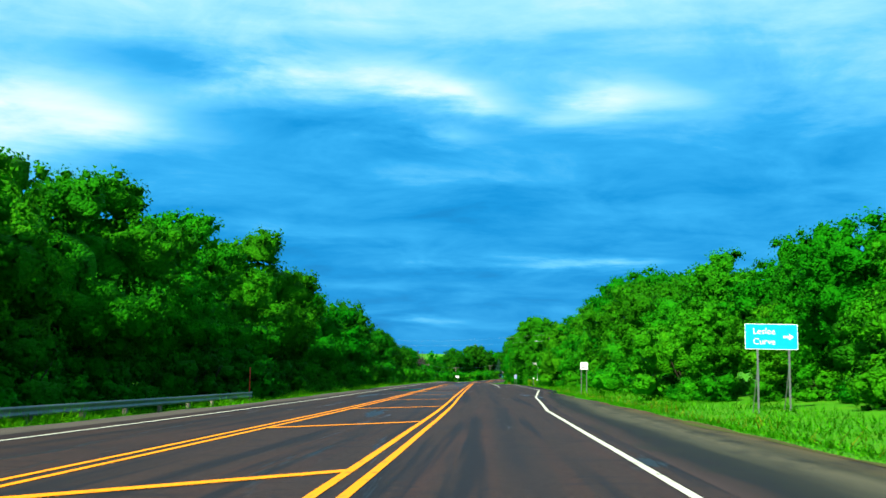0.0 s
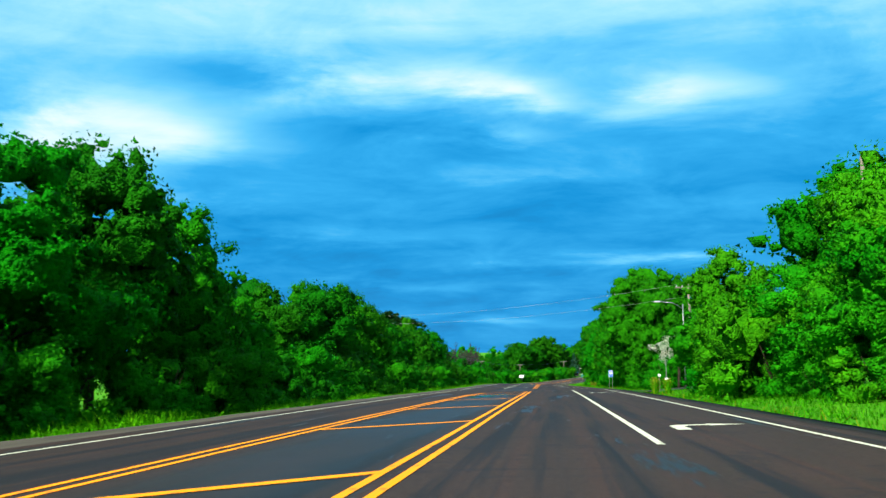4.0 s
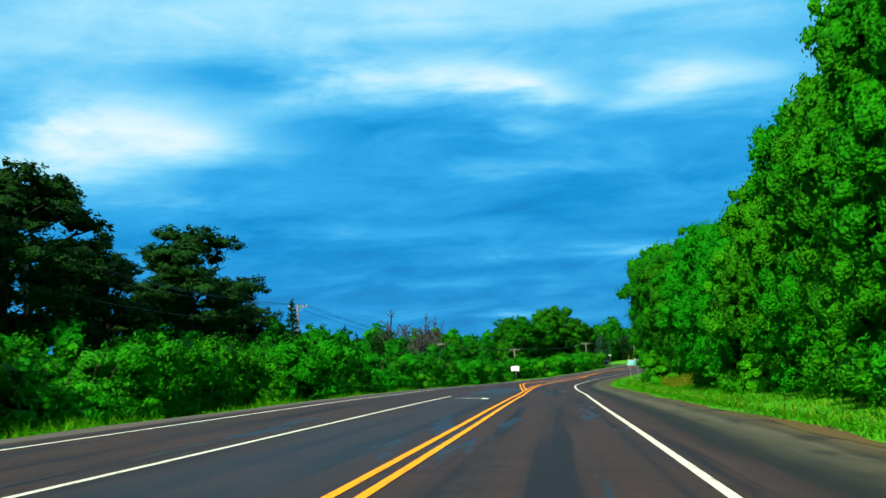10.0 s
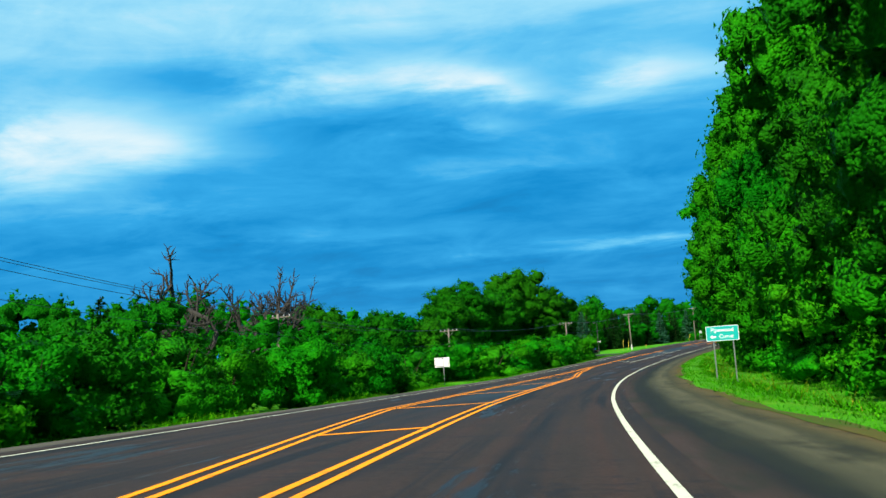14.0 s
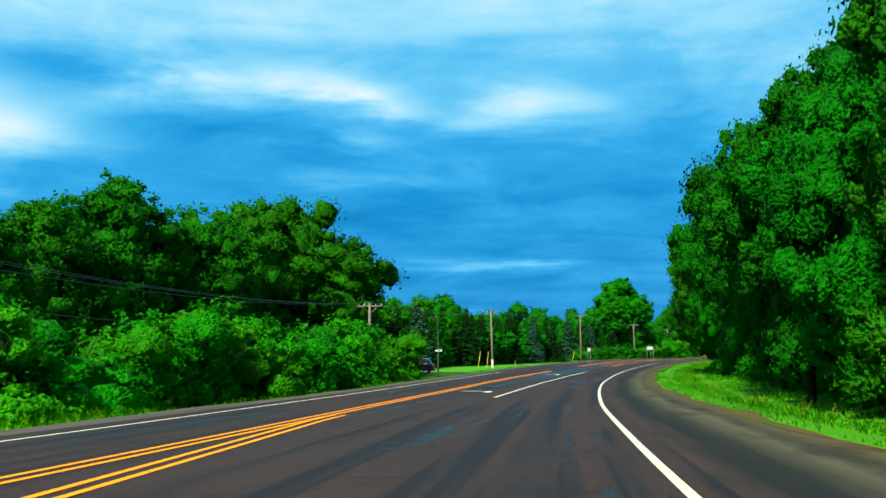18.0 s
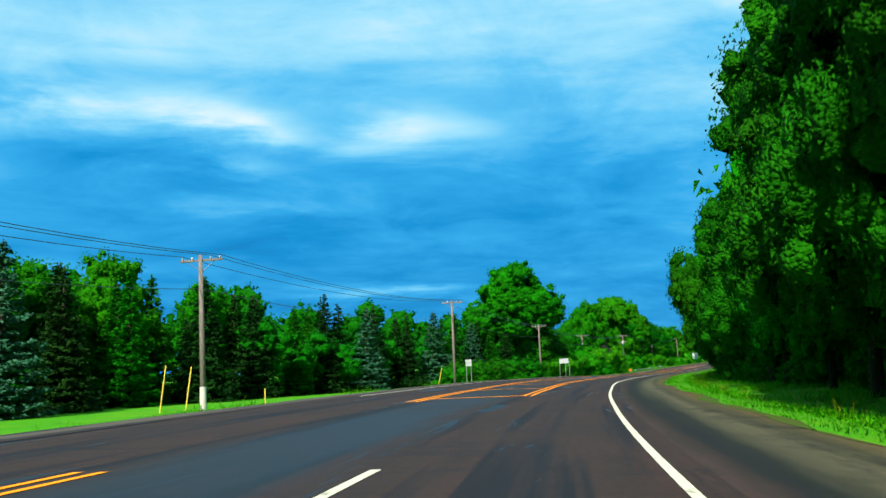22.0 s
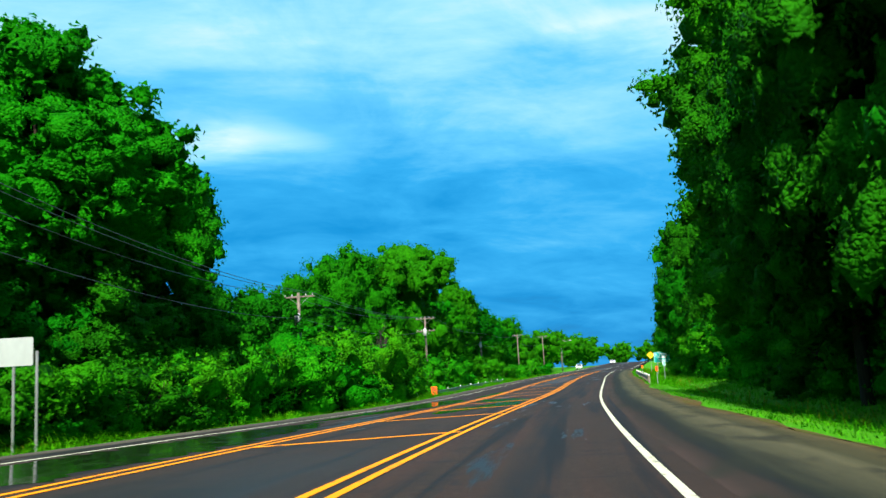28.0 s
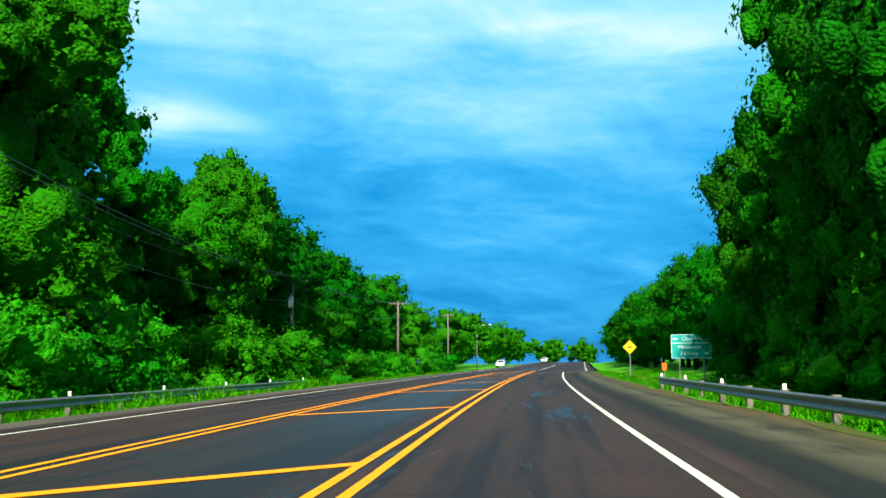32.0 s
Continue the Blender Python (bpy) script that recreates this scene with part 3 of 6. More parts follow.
def made(name, bm, material, smooth=False):
    bmesh.ops.recalc_face_normals(bm, faces=bm.faces[:])
    me = bpy.data.meshes.new(name)
    bm.to_mesh(me)
    bm.free()
    me.materials.append(material)
    if smooth:
        me.polygons.foreach_set("use_smooth", np.ones(len(me.polygons), bool))
    return me


# ---- ground and road ----


def sheet_mesh(name, stations, columns, where, material, start=None):
    """A sheet over stations and columns; where(s, u) gives the points; uv in metres."""
    n, m = len(stations), len(columns)
    ss, uu = np.meshgrid(stations, np.arange(m), indexing="ij")
    cols = np.array([columns[k](stations) if callable(columns[k]) else np.full(n, columns[k]) for k in range(m)]).T
    p = where(ss.ravel(), cols.ravel())
    faces = [(i * m + j, i * m + j + 1, (i + 1) * m + j + 1, (i + 1) * m + j) for i in range(n - 1) for j in range(m - 1)]
    return mesh_from(name, p, faces, material, np.stack([cols.ravel() - (0.0 if start is None else start(ss.ravel())), ss.ravel()], 1), True)


def ground_where(s, u):
    p = on_ground(s, u)
    far = np.clip((np.abs(u) - 14) / 60, 0, 1)
    wave = np.sin(s * 0.021 + u * 0.013) * 0.8 + np.sin(s * 0.057 - u * 0.041) * 0.35
    p[:, 2] += far * wave - np.where((u > -10.95) & (u < 5.5), 0.06, 0.0)
    return p


def ground_rise(s, u):
    far = np.clip((abs(u) - 14) / 60, 0, 1)
    return far * (math.sin(s * 0.021 + u * 0.013) * 0.8 + math.sin(s * 0.057 - u * 0.041) * 0.35)


ground_s = np.r_[np.arange(-240, 1000, 6.0), np.arange(1000, 1700, 25.0)]
ground_u = [-900, -500, -300, -180, -110, -75, -50, -38, -30, -25, -21, -18.5, -16.5, -14.8, -13.2, -12.2, -11.4, -10.8, -5, 0, 5.3, 6.0, 6.8, 7.8, 9.0, 11, 13, 16, 20, 28, 40, 60, 90, 140, 220, 350, 600]
ground = new("ground", sheet_mesh("ground", ground_s, ground_u, ground_where, TURF))
tagged(ground, "rolling green grass verge and woodland floor", "ground", kind="structure")


rim = [(math.cos(q) * 6000.0, math.sin(q) * 6000.0 + 500.0, float(line[:, 2].min()) - 6.0) for q in np.linspace(0, 2 * math.pi, 49)[:-1]]
far_ground = new("ground_far", mesh_from("ground_far", rim, [tuple(range(48))], TURF))
tagged(far_ground, "open green country out to the horizon", "ground", kind="structure")


def edge_line(s):
    """The right-hand edge line: it swings out for the turning lane and back again."""
    return np.interp(s, [36, 60, 92, 194, 211, 224, 240, 320, 852, 866, 905, 930], [1.85, 2.75, 5.05, 5.05, 4.35, 3.1, 1.85, 1.82, 1.82, 4.6, 4.6, 4.6])


road_s = np.arange(-120, 1320, 2.0)
road = new("road", sheet_mesh("road", road_s, [-10.7, -6.0, -2.0, 1.2, lambda s: edge_line(s) + 0.45], lambda s, u: on_road(s, u), ASPHALT))
tagged(road, "two-lane highway of worn purplish-grey asphalt with sealed cracks", "road", kind="structure")


def ragged(s, k, size):
    return size * (np.sin(s * 0.37 + k) + np.sin(s * 0.131 + 2 * k) + 0.6 * np.sin(s * 0.83 + 3 * k))


def verge(s):
    """Where the right-hand shoulder ends and the grass begins."""
    return np.maximum(edge_line(s) + 1.05, 5.28)


shoulder = new("shoulder_right", sheet_mesh("shoulder_right", road_s, [lambda s: edge_line(s) + 0.45, lambda s: edge_line(s) + 1.6, lambda s: verge(s) + ragged(s, 1.0, 0.12)],
                                            lambda s, u: on_road(s, u, -0.012), SHOULDER, edge_line))
tagged(shoulder, "narrow road shoulder of oily dark asphalt and packed dirt", "shoulder", kind="structure")
dirt = new("dirt_edge_right", sheet_mesh("dirt_edge_right", road_s, [lambda s: verge(s) - 0.08 + ragged(s, 1.0, 0.12), lambda s: verge(s) + 0.18 + ragged(s, 2.0, 0.18)],
                                           lambda s, u: on_ground(s, u, -0.004), GRAVEL))
tagged(dirt, "ragged strip of brown gravel between shoulder and grass", "gravel", kind="structure")
gravel = new("shoulder_left", sheet_mesh("shoulder_left", road_s, [lambda s: -11.9 + ragged(s, 4.0, 0.12), -11.3, -10.7], lambda s, u: on_road(s, u, -0.015), DUSTY))
tagged(gravel, "narrow shoulder of dusty grey asphalt along the grass", "shoulder", kind="structure")

SIDES = ((203.5, 4.6, 60.0, 5.5, "side_road_right"), (541.0, -10.3, -75.0, 5.0, "side_road_left"))
for s_mid, u0, u1, half, name in SIDES:
    us = np.linspace(u0, u1, 28)
    flare = 6.0 * np.exp(-np.abs(us - u0) / 3.0)
    v, uv = [], []
    for k, u in enumerate(us):
        for side in (-1, 1):
            s = s_mid + side * (half + flare[k])
            p = on_road(s, u)
            far = min(max((abs(u) - abs(u0)) / 7.0, 0.0), 1.0)
            low = max(ground_where(np.array([s + d]), np.array([u]))[0][2] for d in (-2.0, 0.0, 2.0))
            v.append((p[0], p[1], (p[2] + 0.007) * (1 - far) + (low + 0.06) * far))
            uv.append((side * half, u))
    ob = new(name, mesh_from(name, v, [(2 * k, 2 * k + 1, 2 * k + 3, 2 * k + 2) for k in range(len(us) - 1)], SIDE_ASPHALT, uv))
    tagged(ob, "dark asphalt side road meeting the highway", "road", kind="structure")

# ---- painted markings, each a part of the road ----


def ribbon(name, s0, s1, u, width, material, up=0.008):
    """A painted line from s0 to s1; u is a number or a function of the station."""
    st = np.unique(np.r_[s0, np.arange(math.ceil(s0 / 2) * 2, s1, 2.0), s1])
    mid = u(st) if callable(u) else np.full(len(st), float(u))
    v = np.concatenate([on_road(st, mid - width / 2, up), on_road(st, mid + width / 2, up)])
    n = len(st)
    uv = np.stack([np.r_[np.zeros(n), np.full(n, width)], np.r_[st, st]], 1)
    part(name, mesh_from(name, v, [(k, n + k, n + k + 1, k + 1) for k in range(n - 1)], material, uv), road)


def path_u(*stops):
    return lambda s: np.interp(s, [p[0] for p in stops], [p[1] for p in stops])


def double_yellow(s0, s1, u):
    f = u if callable(u) else (lambda s: np.full(np.shape(s), float(u)))
    for off in (-0.17, 0.17):
        ribbon("yellow_line", s0, s1, lambda s, off=off: f(s) + off, 0.13, YELLOW)


def hatch(s_right, u_right, u_left, back=3.7, width=0.42, name="hatch_bar"):
    """A slanting yellow bar across the painted median."""
    k = np.linspace(0, 1, 5)
    st, u = s_right - back * k, u_right + (u_left - u_right) * k
    v = np.concatenate([on_road(st - width / 2, u, 0.010), on_road(st + width / 2, u, 0.010)])
    uv = np.stack([np.r_[u, u], np.r_[st - width / 2, st + width / 2]], 1)
    part(name, mesh_from(name, v, [(j, 5 + j, 6 + j, j + 1) for j in range(4)], YELLOW, uv), road)


def arrow(s, u, left=True):
    """A white turn arrow: a shaft along the lane and a bent head."""
    k = -1 if left else 1
    shape = [(-0.09, -1.2), (0.09, -1.2), (0.09, 0.1), (0.16, 0.45), (0.45, 0.62), (0.45, 0.40), (0.95, 0.80), (0.45, 1.20), (0.45, 0.95), (0.02, 0.78), (-0.09, 0.4)]
    pts = np.array(shape)
    pts = (pts - (0.35, 0.0)) * (1.75, 1.0)
    v = on_road(s + pts[:, 1], u + k * pts[:, 0], 0.009)
    uv = np.stack([u + pts[:, 0], s + pts[:, 1]], 1)
    part("turn_arrow", mesh_from("turn_arrow", v, [(0, 1, 2, 10), (2, 3, 9, 10), (3, 4, 8, 9), (5, 6, 7), (4, 5, 7, 8)], WHITE, uv), road)


ribbon("edge_line", -100, 194, edge_line, 0.12, WHITE)
ribbon("edge_line", 211, 1250, edge_line, 0.13, WHITE)
for a, b in ((-100, 524), (562, 1000)):
    ribbon("edge_line", a, b, -9.75, 0.12, WHITE)
for a, b in ((117, 189),):
    ribbon("lane_line", a, b, 1.85, 0.14, WHITE)
arrow(122.5, 3.45, False)
arrow(172.0, 3.45, False)
double_yellow(-100, 183, path_u((-100, -1.9), (8, -1.9), (30, -2.0), (58, -2.17), (83, -2.12), (120, -2.0), (183, -2.0)))
double_yellow(-100, 176, path_u((-100, -5.9), (166, -5.9), (176, -5.4)))
for k in range(-3, 12):
    hatch(12.6 + 14.3 * k, -2.15, -5.75)
ribbon("yellow_line", 174, 184, path_u((174, -5.5), (184, -2.2)), 0.13, YELLOW)
double_yellow(212, 316, path_u((212, -2.05), (270, -1.9), (316, -1.9)))
double_yellow(316, 455, path_u((316, -1.9), (350, -2.15), (372, -2.45), (402, -2.45), (416, -2.7), (431, -4.1), (453, -5.55)))
double_yellow(318, 530, path_u((318, -2.1), (326, -2.4), (349, -3.8), (360, -4.9), (372, -6.0), (420, -5.95), (507, -5.95), (530, -5.5)))
ribbon("lane_line", 212, 300, -5.6, 0.13, WHITE)
arrow(226, -3.9)
arrow(294.5, -3.9)
for k, (a, b) in enumerate(((346, -3.4), (360.4, -4.7), (374, -5.7), (388, -5.7), (402, -5.7), (418.5, -5.7), (430.8, -5.6))):
    hatch(a, (-2.3, -2.35, -2.5, -2.5, -2.5, -2.85, -4.1)[k], b, 1.6)
ribbon("lane_line", 469, 530, path_u((469, -2.5), (530, -1.75)), 0.14, WHITE)
arrow(476.5, -4.2)
arrow(518, -4.0)
double_yellow(554, 870, path_u((554, -5.7), (594, -6.0), (660, -6.15), (760, -6.0), (850, -5.9), (870, -2.6)))
double_yellow(560, 872, path_u((560, -1.75), (594, -1.9), (660, -2.1), (685, -2.03), (707, -1.82), (728, -1.68), (752, -1.80), (860, -2.1), (872, -2.4)))
for s_bar in (560.5, 574.8, 589.1, 603.4, 617.7, 632.0, 646.5, 661.0, 675.6, 688.0, 698.0, 707.8, 719.8, 728.9, 740.4, 753.7, 768.6, 786.0, 803.0, 820.0, 837.0, 853.0):
    hatch(s_bar, -2.0, -5.9, 3.7)
for a, b in ((880, 960), (990, 1060)):
    ribbon("lane_line", a, b, -2.0, 0.13, WHITE)

for s_mark, u_mark, long in ((185.9, 0.15, 0.7), (237.7, -3.85, 0.55), (181.7, 1.0, 0.35)):
    ribbon("cross_mark", s_mark, s_mark + 0.12, u_mark, long, WHITE)

# rain water lying in the hollows of the road


def wet_patch(name, stops, label):
    """A ragged film of water. stops: station, left and right side."""
    st = np.arange(stops[0][0], stops[-1][0] + 0.01, 0.4)
    lo, hi = (np.interp(st, [q[0] for q in stops], [q[k] for q in stops]) for k in (1, 2))
    rng = np.random.default_rng(int(stops[0][0]))
    fray = np.minimum((hi - lo) * 0.25, 0.35)
    lo, hi = lo + fray * rng.uniform(-1, 1, len(st)), hi + fray * rng.uniform(-1, 1, len(st))
    n = len(st)
    v = np.concatenate([on_road(st, lo, 0.005), on_road(st, hi, 0.005)])
    ob = new(name, mesh_from(name, v, [(k, n + k, n + k + 1, k + 1) for k in range(n - 1)], WET, np.stack([np.r_[lo, hi], np.r_[st, st]], 1)))
    tagged(ob, label, "puddle", "puddles")


wet_patch("puddle", ((84, -7.6, -7.3), (87, -9.0, -6.4), (92, -8.2, -6.2), (97, -7.0, -6.1), (101, -6.5, -6.2)), "dark wet stain in the oncoming lane")
wet_patch("puddle", ((157, -4.9, -4.7), (160, -5.3, -4.2), (164, -5.2, -3.6), (168, -4.6, -3.0), (171.5, -3.6, -3.2)), "shallow dark puddle on the painted median")
wet_patch("puddle", ((690, -4.9, -4.6), (694, -5.4, -4.0), (698, -4.8, -2.5), (704, -3.6, -2.3), (708, -5.2, -2.3), (712, -5.6, -2.8), (713.5, -5.0, -4.2)), "broad dark puddle across the painted median")
wet_patch("puddle", ((686, -9.0, -8.8), (692, -9.2, -8.3), (702, -9.0, -7.0), (712, -9.4, -6.6), (717, -8.4, -7.6)), "long wet streaks in the oncoming lane")
wet_patch("puddle", ((648, -8.6, -8.3), (654, -9.4, -7.6), (662, -9.5, -6.9), (674, -9.4, -6.7), (682, -9.1, -7.6), (686, -8.6, -8.2)), "long wet stain in the oncoming lane")
wet_patch("puddle", ((720, -7.0, -6.8), (724, -7.2, -6.4), (732, -7.0, -6.4), (736, -6.8, -6.6)), "wet streak along the yellow lines")

# ---- trees ----
RNG = np.random.default_rng(7)


def unit(v):
    return v / np.maximum(np.linalg.norm(v, axis=1), 1e-9)[:, None]


def lump_shape(fineness):
    """A unit ball, the base of a bough's inner mass."""
    bm = bmesh.new()
    bmesh.ops.create_icosphere(bm, subdivisions=fineness, radius=1.0)
    v = np.array([q.co[:] for q in bm.verts])
    f = np.array([[q.index for q in face.verts] for face in bm.faces])
    bm.free()
    return unit(v), f


ROUND, FULL = lump_shape(1), lump_shape(2)
DIAMOND = (np.array([(1, 0, 0), (0, 1, 0), (-1, 0, 0), (0, -1, 0), (0, 0, 1), (0, 0, -1)], float),
           np.array([(0, 1, 4), (1, 2, 4), (2, 3, 4), (3, 0, 4), (1, 0, 5), (2, 1, 5), (3, 2, 5), (0, 3, 5)]))


def lumps(rng, centres, radii, squash, outward, fine, rough=0.3):
    """The dense insides of leafy boughs and twigs: crumpled lumps. Gives verts, faces and normals."""
    ball, faces = (DIAMOND, ROUND, FULL)[fine]
    turn = np.linalg.qr(rng.normal(size=(3, 3)))[0]
    turn *= np.sign(np.linalg.det(turn))
    ball = ball @ turn
    n, m = len(centres), len(ball)
    grown = radii[:, None] * rng.uniform(1 - rough, 1 + rough, (n, m))
    v = centres[:, None, :] + ball[None] * grown[..., None] * np.array([1, 1, squash])
    nr = ball[None] + outward[:, None, :] + rng.normal(size=(n, m, 3)) * 0.42
    f = faces[None] + (np.arange(n) * m)[:, None, None]
    return v.reshape(-1, 3), f.reshape(-1, 3), unit(nr.reshape(-1, 3))


def joined(*solids):
    """Several lots of verts, faces and normals as one."""
    base = np.cumsum([0] + [len(q[0]) for q in solids])
    return np.concatenate([q[0] for q in solids]), np.concatenate([q[1] + k for q, k in zip(solids, base)]), np.concatenate([q[2] for q in solids])


def leaves(name, centres, normals, size, material, slim=0.55, rng=RNG, bend=None, solid=None):
    """Many small pointed blades as one mesh."""
    n = len(centres)
    r = unit(rng.normal(size=(n, 3)))
    a = unit(np.cross(normals, r))
    b = np.cross(normals, a)
    s = np.broadcast_to(size * rng.uniform(0.65, 1.35, n), (n,))[:, None]
    v = np.stack([centres + a * s * 1.2, centres - a * s * 0.6 + b * s * slim * 1.25, centres - a * s * 0.6 - b * s * slim * 1.25], 1).reshape(-1, 3)
    f = np.arange(3 * n).reshape(-1, 3)
    soft = None if bend is None else np.repeat(bend, 3, axis=0)
    if solid is not None:
        f = np.concatenate([f, solid[1] + len(v)])
        v = np.concatenate([v, solid[0]])
        soft = np.concatenate([soft, solid[2]])
    me = bpy.data.meshes.new(name)
    me.vertices.add(len(v))
    me.vertices.foreach_set("co", v.astype(np.float32).ravel())
    me.loops.add(3 * len(f))
    me.loops.foreach_set("vertex_index", f.astype(np.int32).ravel())
    me.polygons.add(len(f))
    me.polygons.foreach_set("loop_start", np.arange(0, 3 * len(f), 3, dtype=np.int32))
    me.materials.append(material)
    me.update(calc_edges=True)
    if soft is not None:
        me.polygons.foreach_set("use_smooth", np.ones(len(f), bool))
        me.normals_split_custom_set_from_vertices(soft.tolist())
    return me


def buried(points, boughs, wide, squash, skip=None):
    """How deep each point lies in the boughs: 0 at a bough's heart, 1 at its skin."""
    d = np.linalg.norm((points[:, None, :] - boughs[None]) / np.array([1, 1, squash]), axis=2) / wide[None]
    if skip is not None:
        d[np.arange(len(points)), skip] = 9.0
    return d.min(1)


def clumped(rng, boughs, wide, count, squash=0.8, twigs=7, heart=None, fine=0):
    """Boughs covered with leafy twigs: leaf places, normals, soft normals, and the solid insides. What is buried in a neighbouring bough is left out."""
    middle = boughs.mean(0)
    flat = np.array([1, 1, squash])
    of = np.repeat(np.arange(len(boughs)), twigs)
    way = unit(rng.normal(size=(len(of), 3)) + np.array([0, 0, 0.15]) + 0.5 * unit(boughs - middle)[of])
    clumps = boughs[of] + way * (wide[of] * rng.uniform(0.55, 1.08, len(of)))[:, None] * flat
    radii = wide[of] * rng.uniform(0.22, 0.46, len(of))
    keep = buried(clumps, boughs, wide, squash, of) > 0.62
    if not keep.any():
        keep[:] = True
    clumps, radii, of = clumps[keep], radii[keep], of[keep]
    weight = radii ** 2
    pick = rng.choice(len(clumps), int(count * 1.6), p=weight / weight.sum())
    d = unit(rng.normal(size=(len(pick), 3)) + np.array([0, 0, 0.2]))
    c = clumps[pick] + d * (radii[pick] * rng.uniform(0.55, 1.14, len(pick)))[:, None] * np.array([1.1, 1.1, 0.85])
    out = np.flatnonzero(buried(c, boughs, wide, squash) > 0.74)[:int(count * 0.68)]
    c, d, host = c[out], d[out], of[pick[out]]
    # leaves straight on the boughs, between the twigs
    more = count - len(c)
    bare = rng.choice(len(boughs), int(more * 2.5), p=wide ** 2 / (wide ** 2).sum())
    e = unit(rng.normal(size=(len(bare), 3)) + 0.4 * unit(boughs - middle)[bare])
    q = boughs[bare] + e * (wide[bare] * rng.uniform(0.60, 0.96, len(bare)))[:, None] * flat
    out = np.flatnonzero(buried(q, boughs, wide, squash, bare) > 0.76)[:more]
    c, d, host = np.concatenate([c, q[out]]), np.concatenate([d, e[out]]), np.concatenate([host, bare[out]])
    bend = unit(unit(c - boughs[host]) * 0.6 + d * 0.6 + unit(c - middle) * 0.25 + rng.normal(size=c.shape) * 0.22)
    nrm = unit(bend + rng.normal(size=c.shape) * 0.6)
    nrm = np.where(((nrm * bend).sum(1) < 0)[:, None], -nrm, nrm)
    solid = [lumps(rng, boughs, wide * 0.64, squash, unit(boughs - middle) * 0.5, 1 + fine, 0.26),
             lumps(rng, clumps, radii * (0.66 if fine else 0.60), 0.85, unit(clumps - boughs[of]) * 0.6, fine, 0.42)]
    if heart is not None:
        solid.append(lumps(rng, np.array([heart[0]]), np.array([heart[1]]), heart[2], np.zeros((1, 3)), 2, 0.15))
    return c, nrm, bend, joined(*solid)


def crown_clumps(rng, n, zc, rx, rz, clump, low=0.0, lean=0.0, lobes=3):
    """Clump centres in an uneven, lobed egg shape."""
    d = unit(rng.normal(size=(n, 3)))
    f = rng.uniform(0.30, 1.0, n) ** 0.55
    ang = np.arctan2(d[:, 1], d[:, 0])
    lob = 1 + 0.16 * np.sin(lobes * ang + rng.uniform(0, 6)) + 0.10 * np.sin((lobes + 2) * ang + rng.uniform(0, 6)) + rng.normal(size=n) * 0.07
    f = np.where(d[:, 2] > 0.7, np.minimum(f, 0.84), f)
    c = d * f[:, None] * np.stack([rx * lob, rx * lob, rz * (1 + rng.normal(size=n) * 0.08)], 1)
    c[:, 2] += zc
    c[:, 0] += lean * np.maximum(c[:, 2] - 3, 0)
    c[:, 2] = np.maximum(c[:, 2], low + clump * 0.5)
    # a bough that strays from its neighbours is drawn in
    core = np.array([0.0, 0.0, zc])
    for _ in range(4):
        gap = np.linalg.norm(c[:, None] - c[None], axis=2) + np.eye(n) * 99.0
        stray = np.sort(gap, axis=1)[:, 1] > clump * 1.25
        c[stray] = core + (c[stray] - core) * 0.88
    return c, clump * rng.uniform(0.65, 1.35, n)


def wood(rng, height, girth, spread, limbs, start=0.25):
    """Trunk and limbs of a tree of that height."""
    bend = rng.normal(size=(5, 2)) * 0.12
    pts = [(bend[k, 0] * k * 0.5, bend[k, 1] * k * 0.5, height * k / 4 * 0.9) for k in range(5)]
    pts[0] = (0, 0, -0.4)
    parts = [tube(pts, [girth * 1.25, girth, girth * 0.75, girth * 0.45, girth * 0.12], 8)]
    for k in range(limbs):
        z = height * rng.uniform(start, 0.72)
        q = rng.uniform(0, 2 * math.pi)
        out = spread * rng.uniform(0.55, 0.95)
        f = z / (height * 0.9) * 4
        j = min(int(f), 3)
        base = Vector(pts[j]).lerp(Vector(pts[j + 1]), f - j)
        rise = out * rng.uniform(0.4, 0.9)
        mid = base + Vector((math.cos(q) * out * 0.5, math.sin(q) * out * 0.5, rise * 0.65))
        end = base + Vector((math.cos(q + 0.2) * out, math.sin(q + 0.2) * out, rise))
        parts.append(tube([base, mid, end], [girth * 0.42, girth * 0.26, girth * 0.06], 6))
    return merged(*parts)


PROTO, PLANTED = {}, {}


def deciduous(kind, seed, leaf, n, blade, rx, rz, zc, clumps, clump, label, limbs=8, low=0.6, lean=0.0, lobes=3, name="deciduous_tree", girth=0.22, squash=0.8):
    """A tree ten metres high: trunk with limbs, and a crown of many leaves."""
    def build():
        rng = np.random.default_rng(seed)
        root = thing(name, label, "tree")
        part("trunk", made("trunk", wood(rng, 8.2, girth * 0.85, rx * 0.52, limbs), BARK, True), root)
        c, r = crown_clumps(rng, clumps, zc, rx, rz, clump, low, lean, lobes)
        open_crown = clumps > 60 or leaf == "blossom"
        heart = None if open_crown else (np.array([lean * 2.5, 0.0, zc]), rx * 0.46, rz / rx)
        p, nr, bd, sz = clumped(rng, c, r * 1.05, n, squash, 8 if open_crown else 14 if n > 7500 else 9, heart, 1 if n > 7500 else 0)
        part("crown", leaves("crown", p, nr, blade, LEAF[leaf], 0.6, rng, bd, None if leaf == "blossom" else sz), root)
        return root
    PROTO[kind] = build


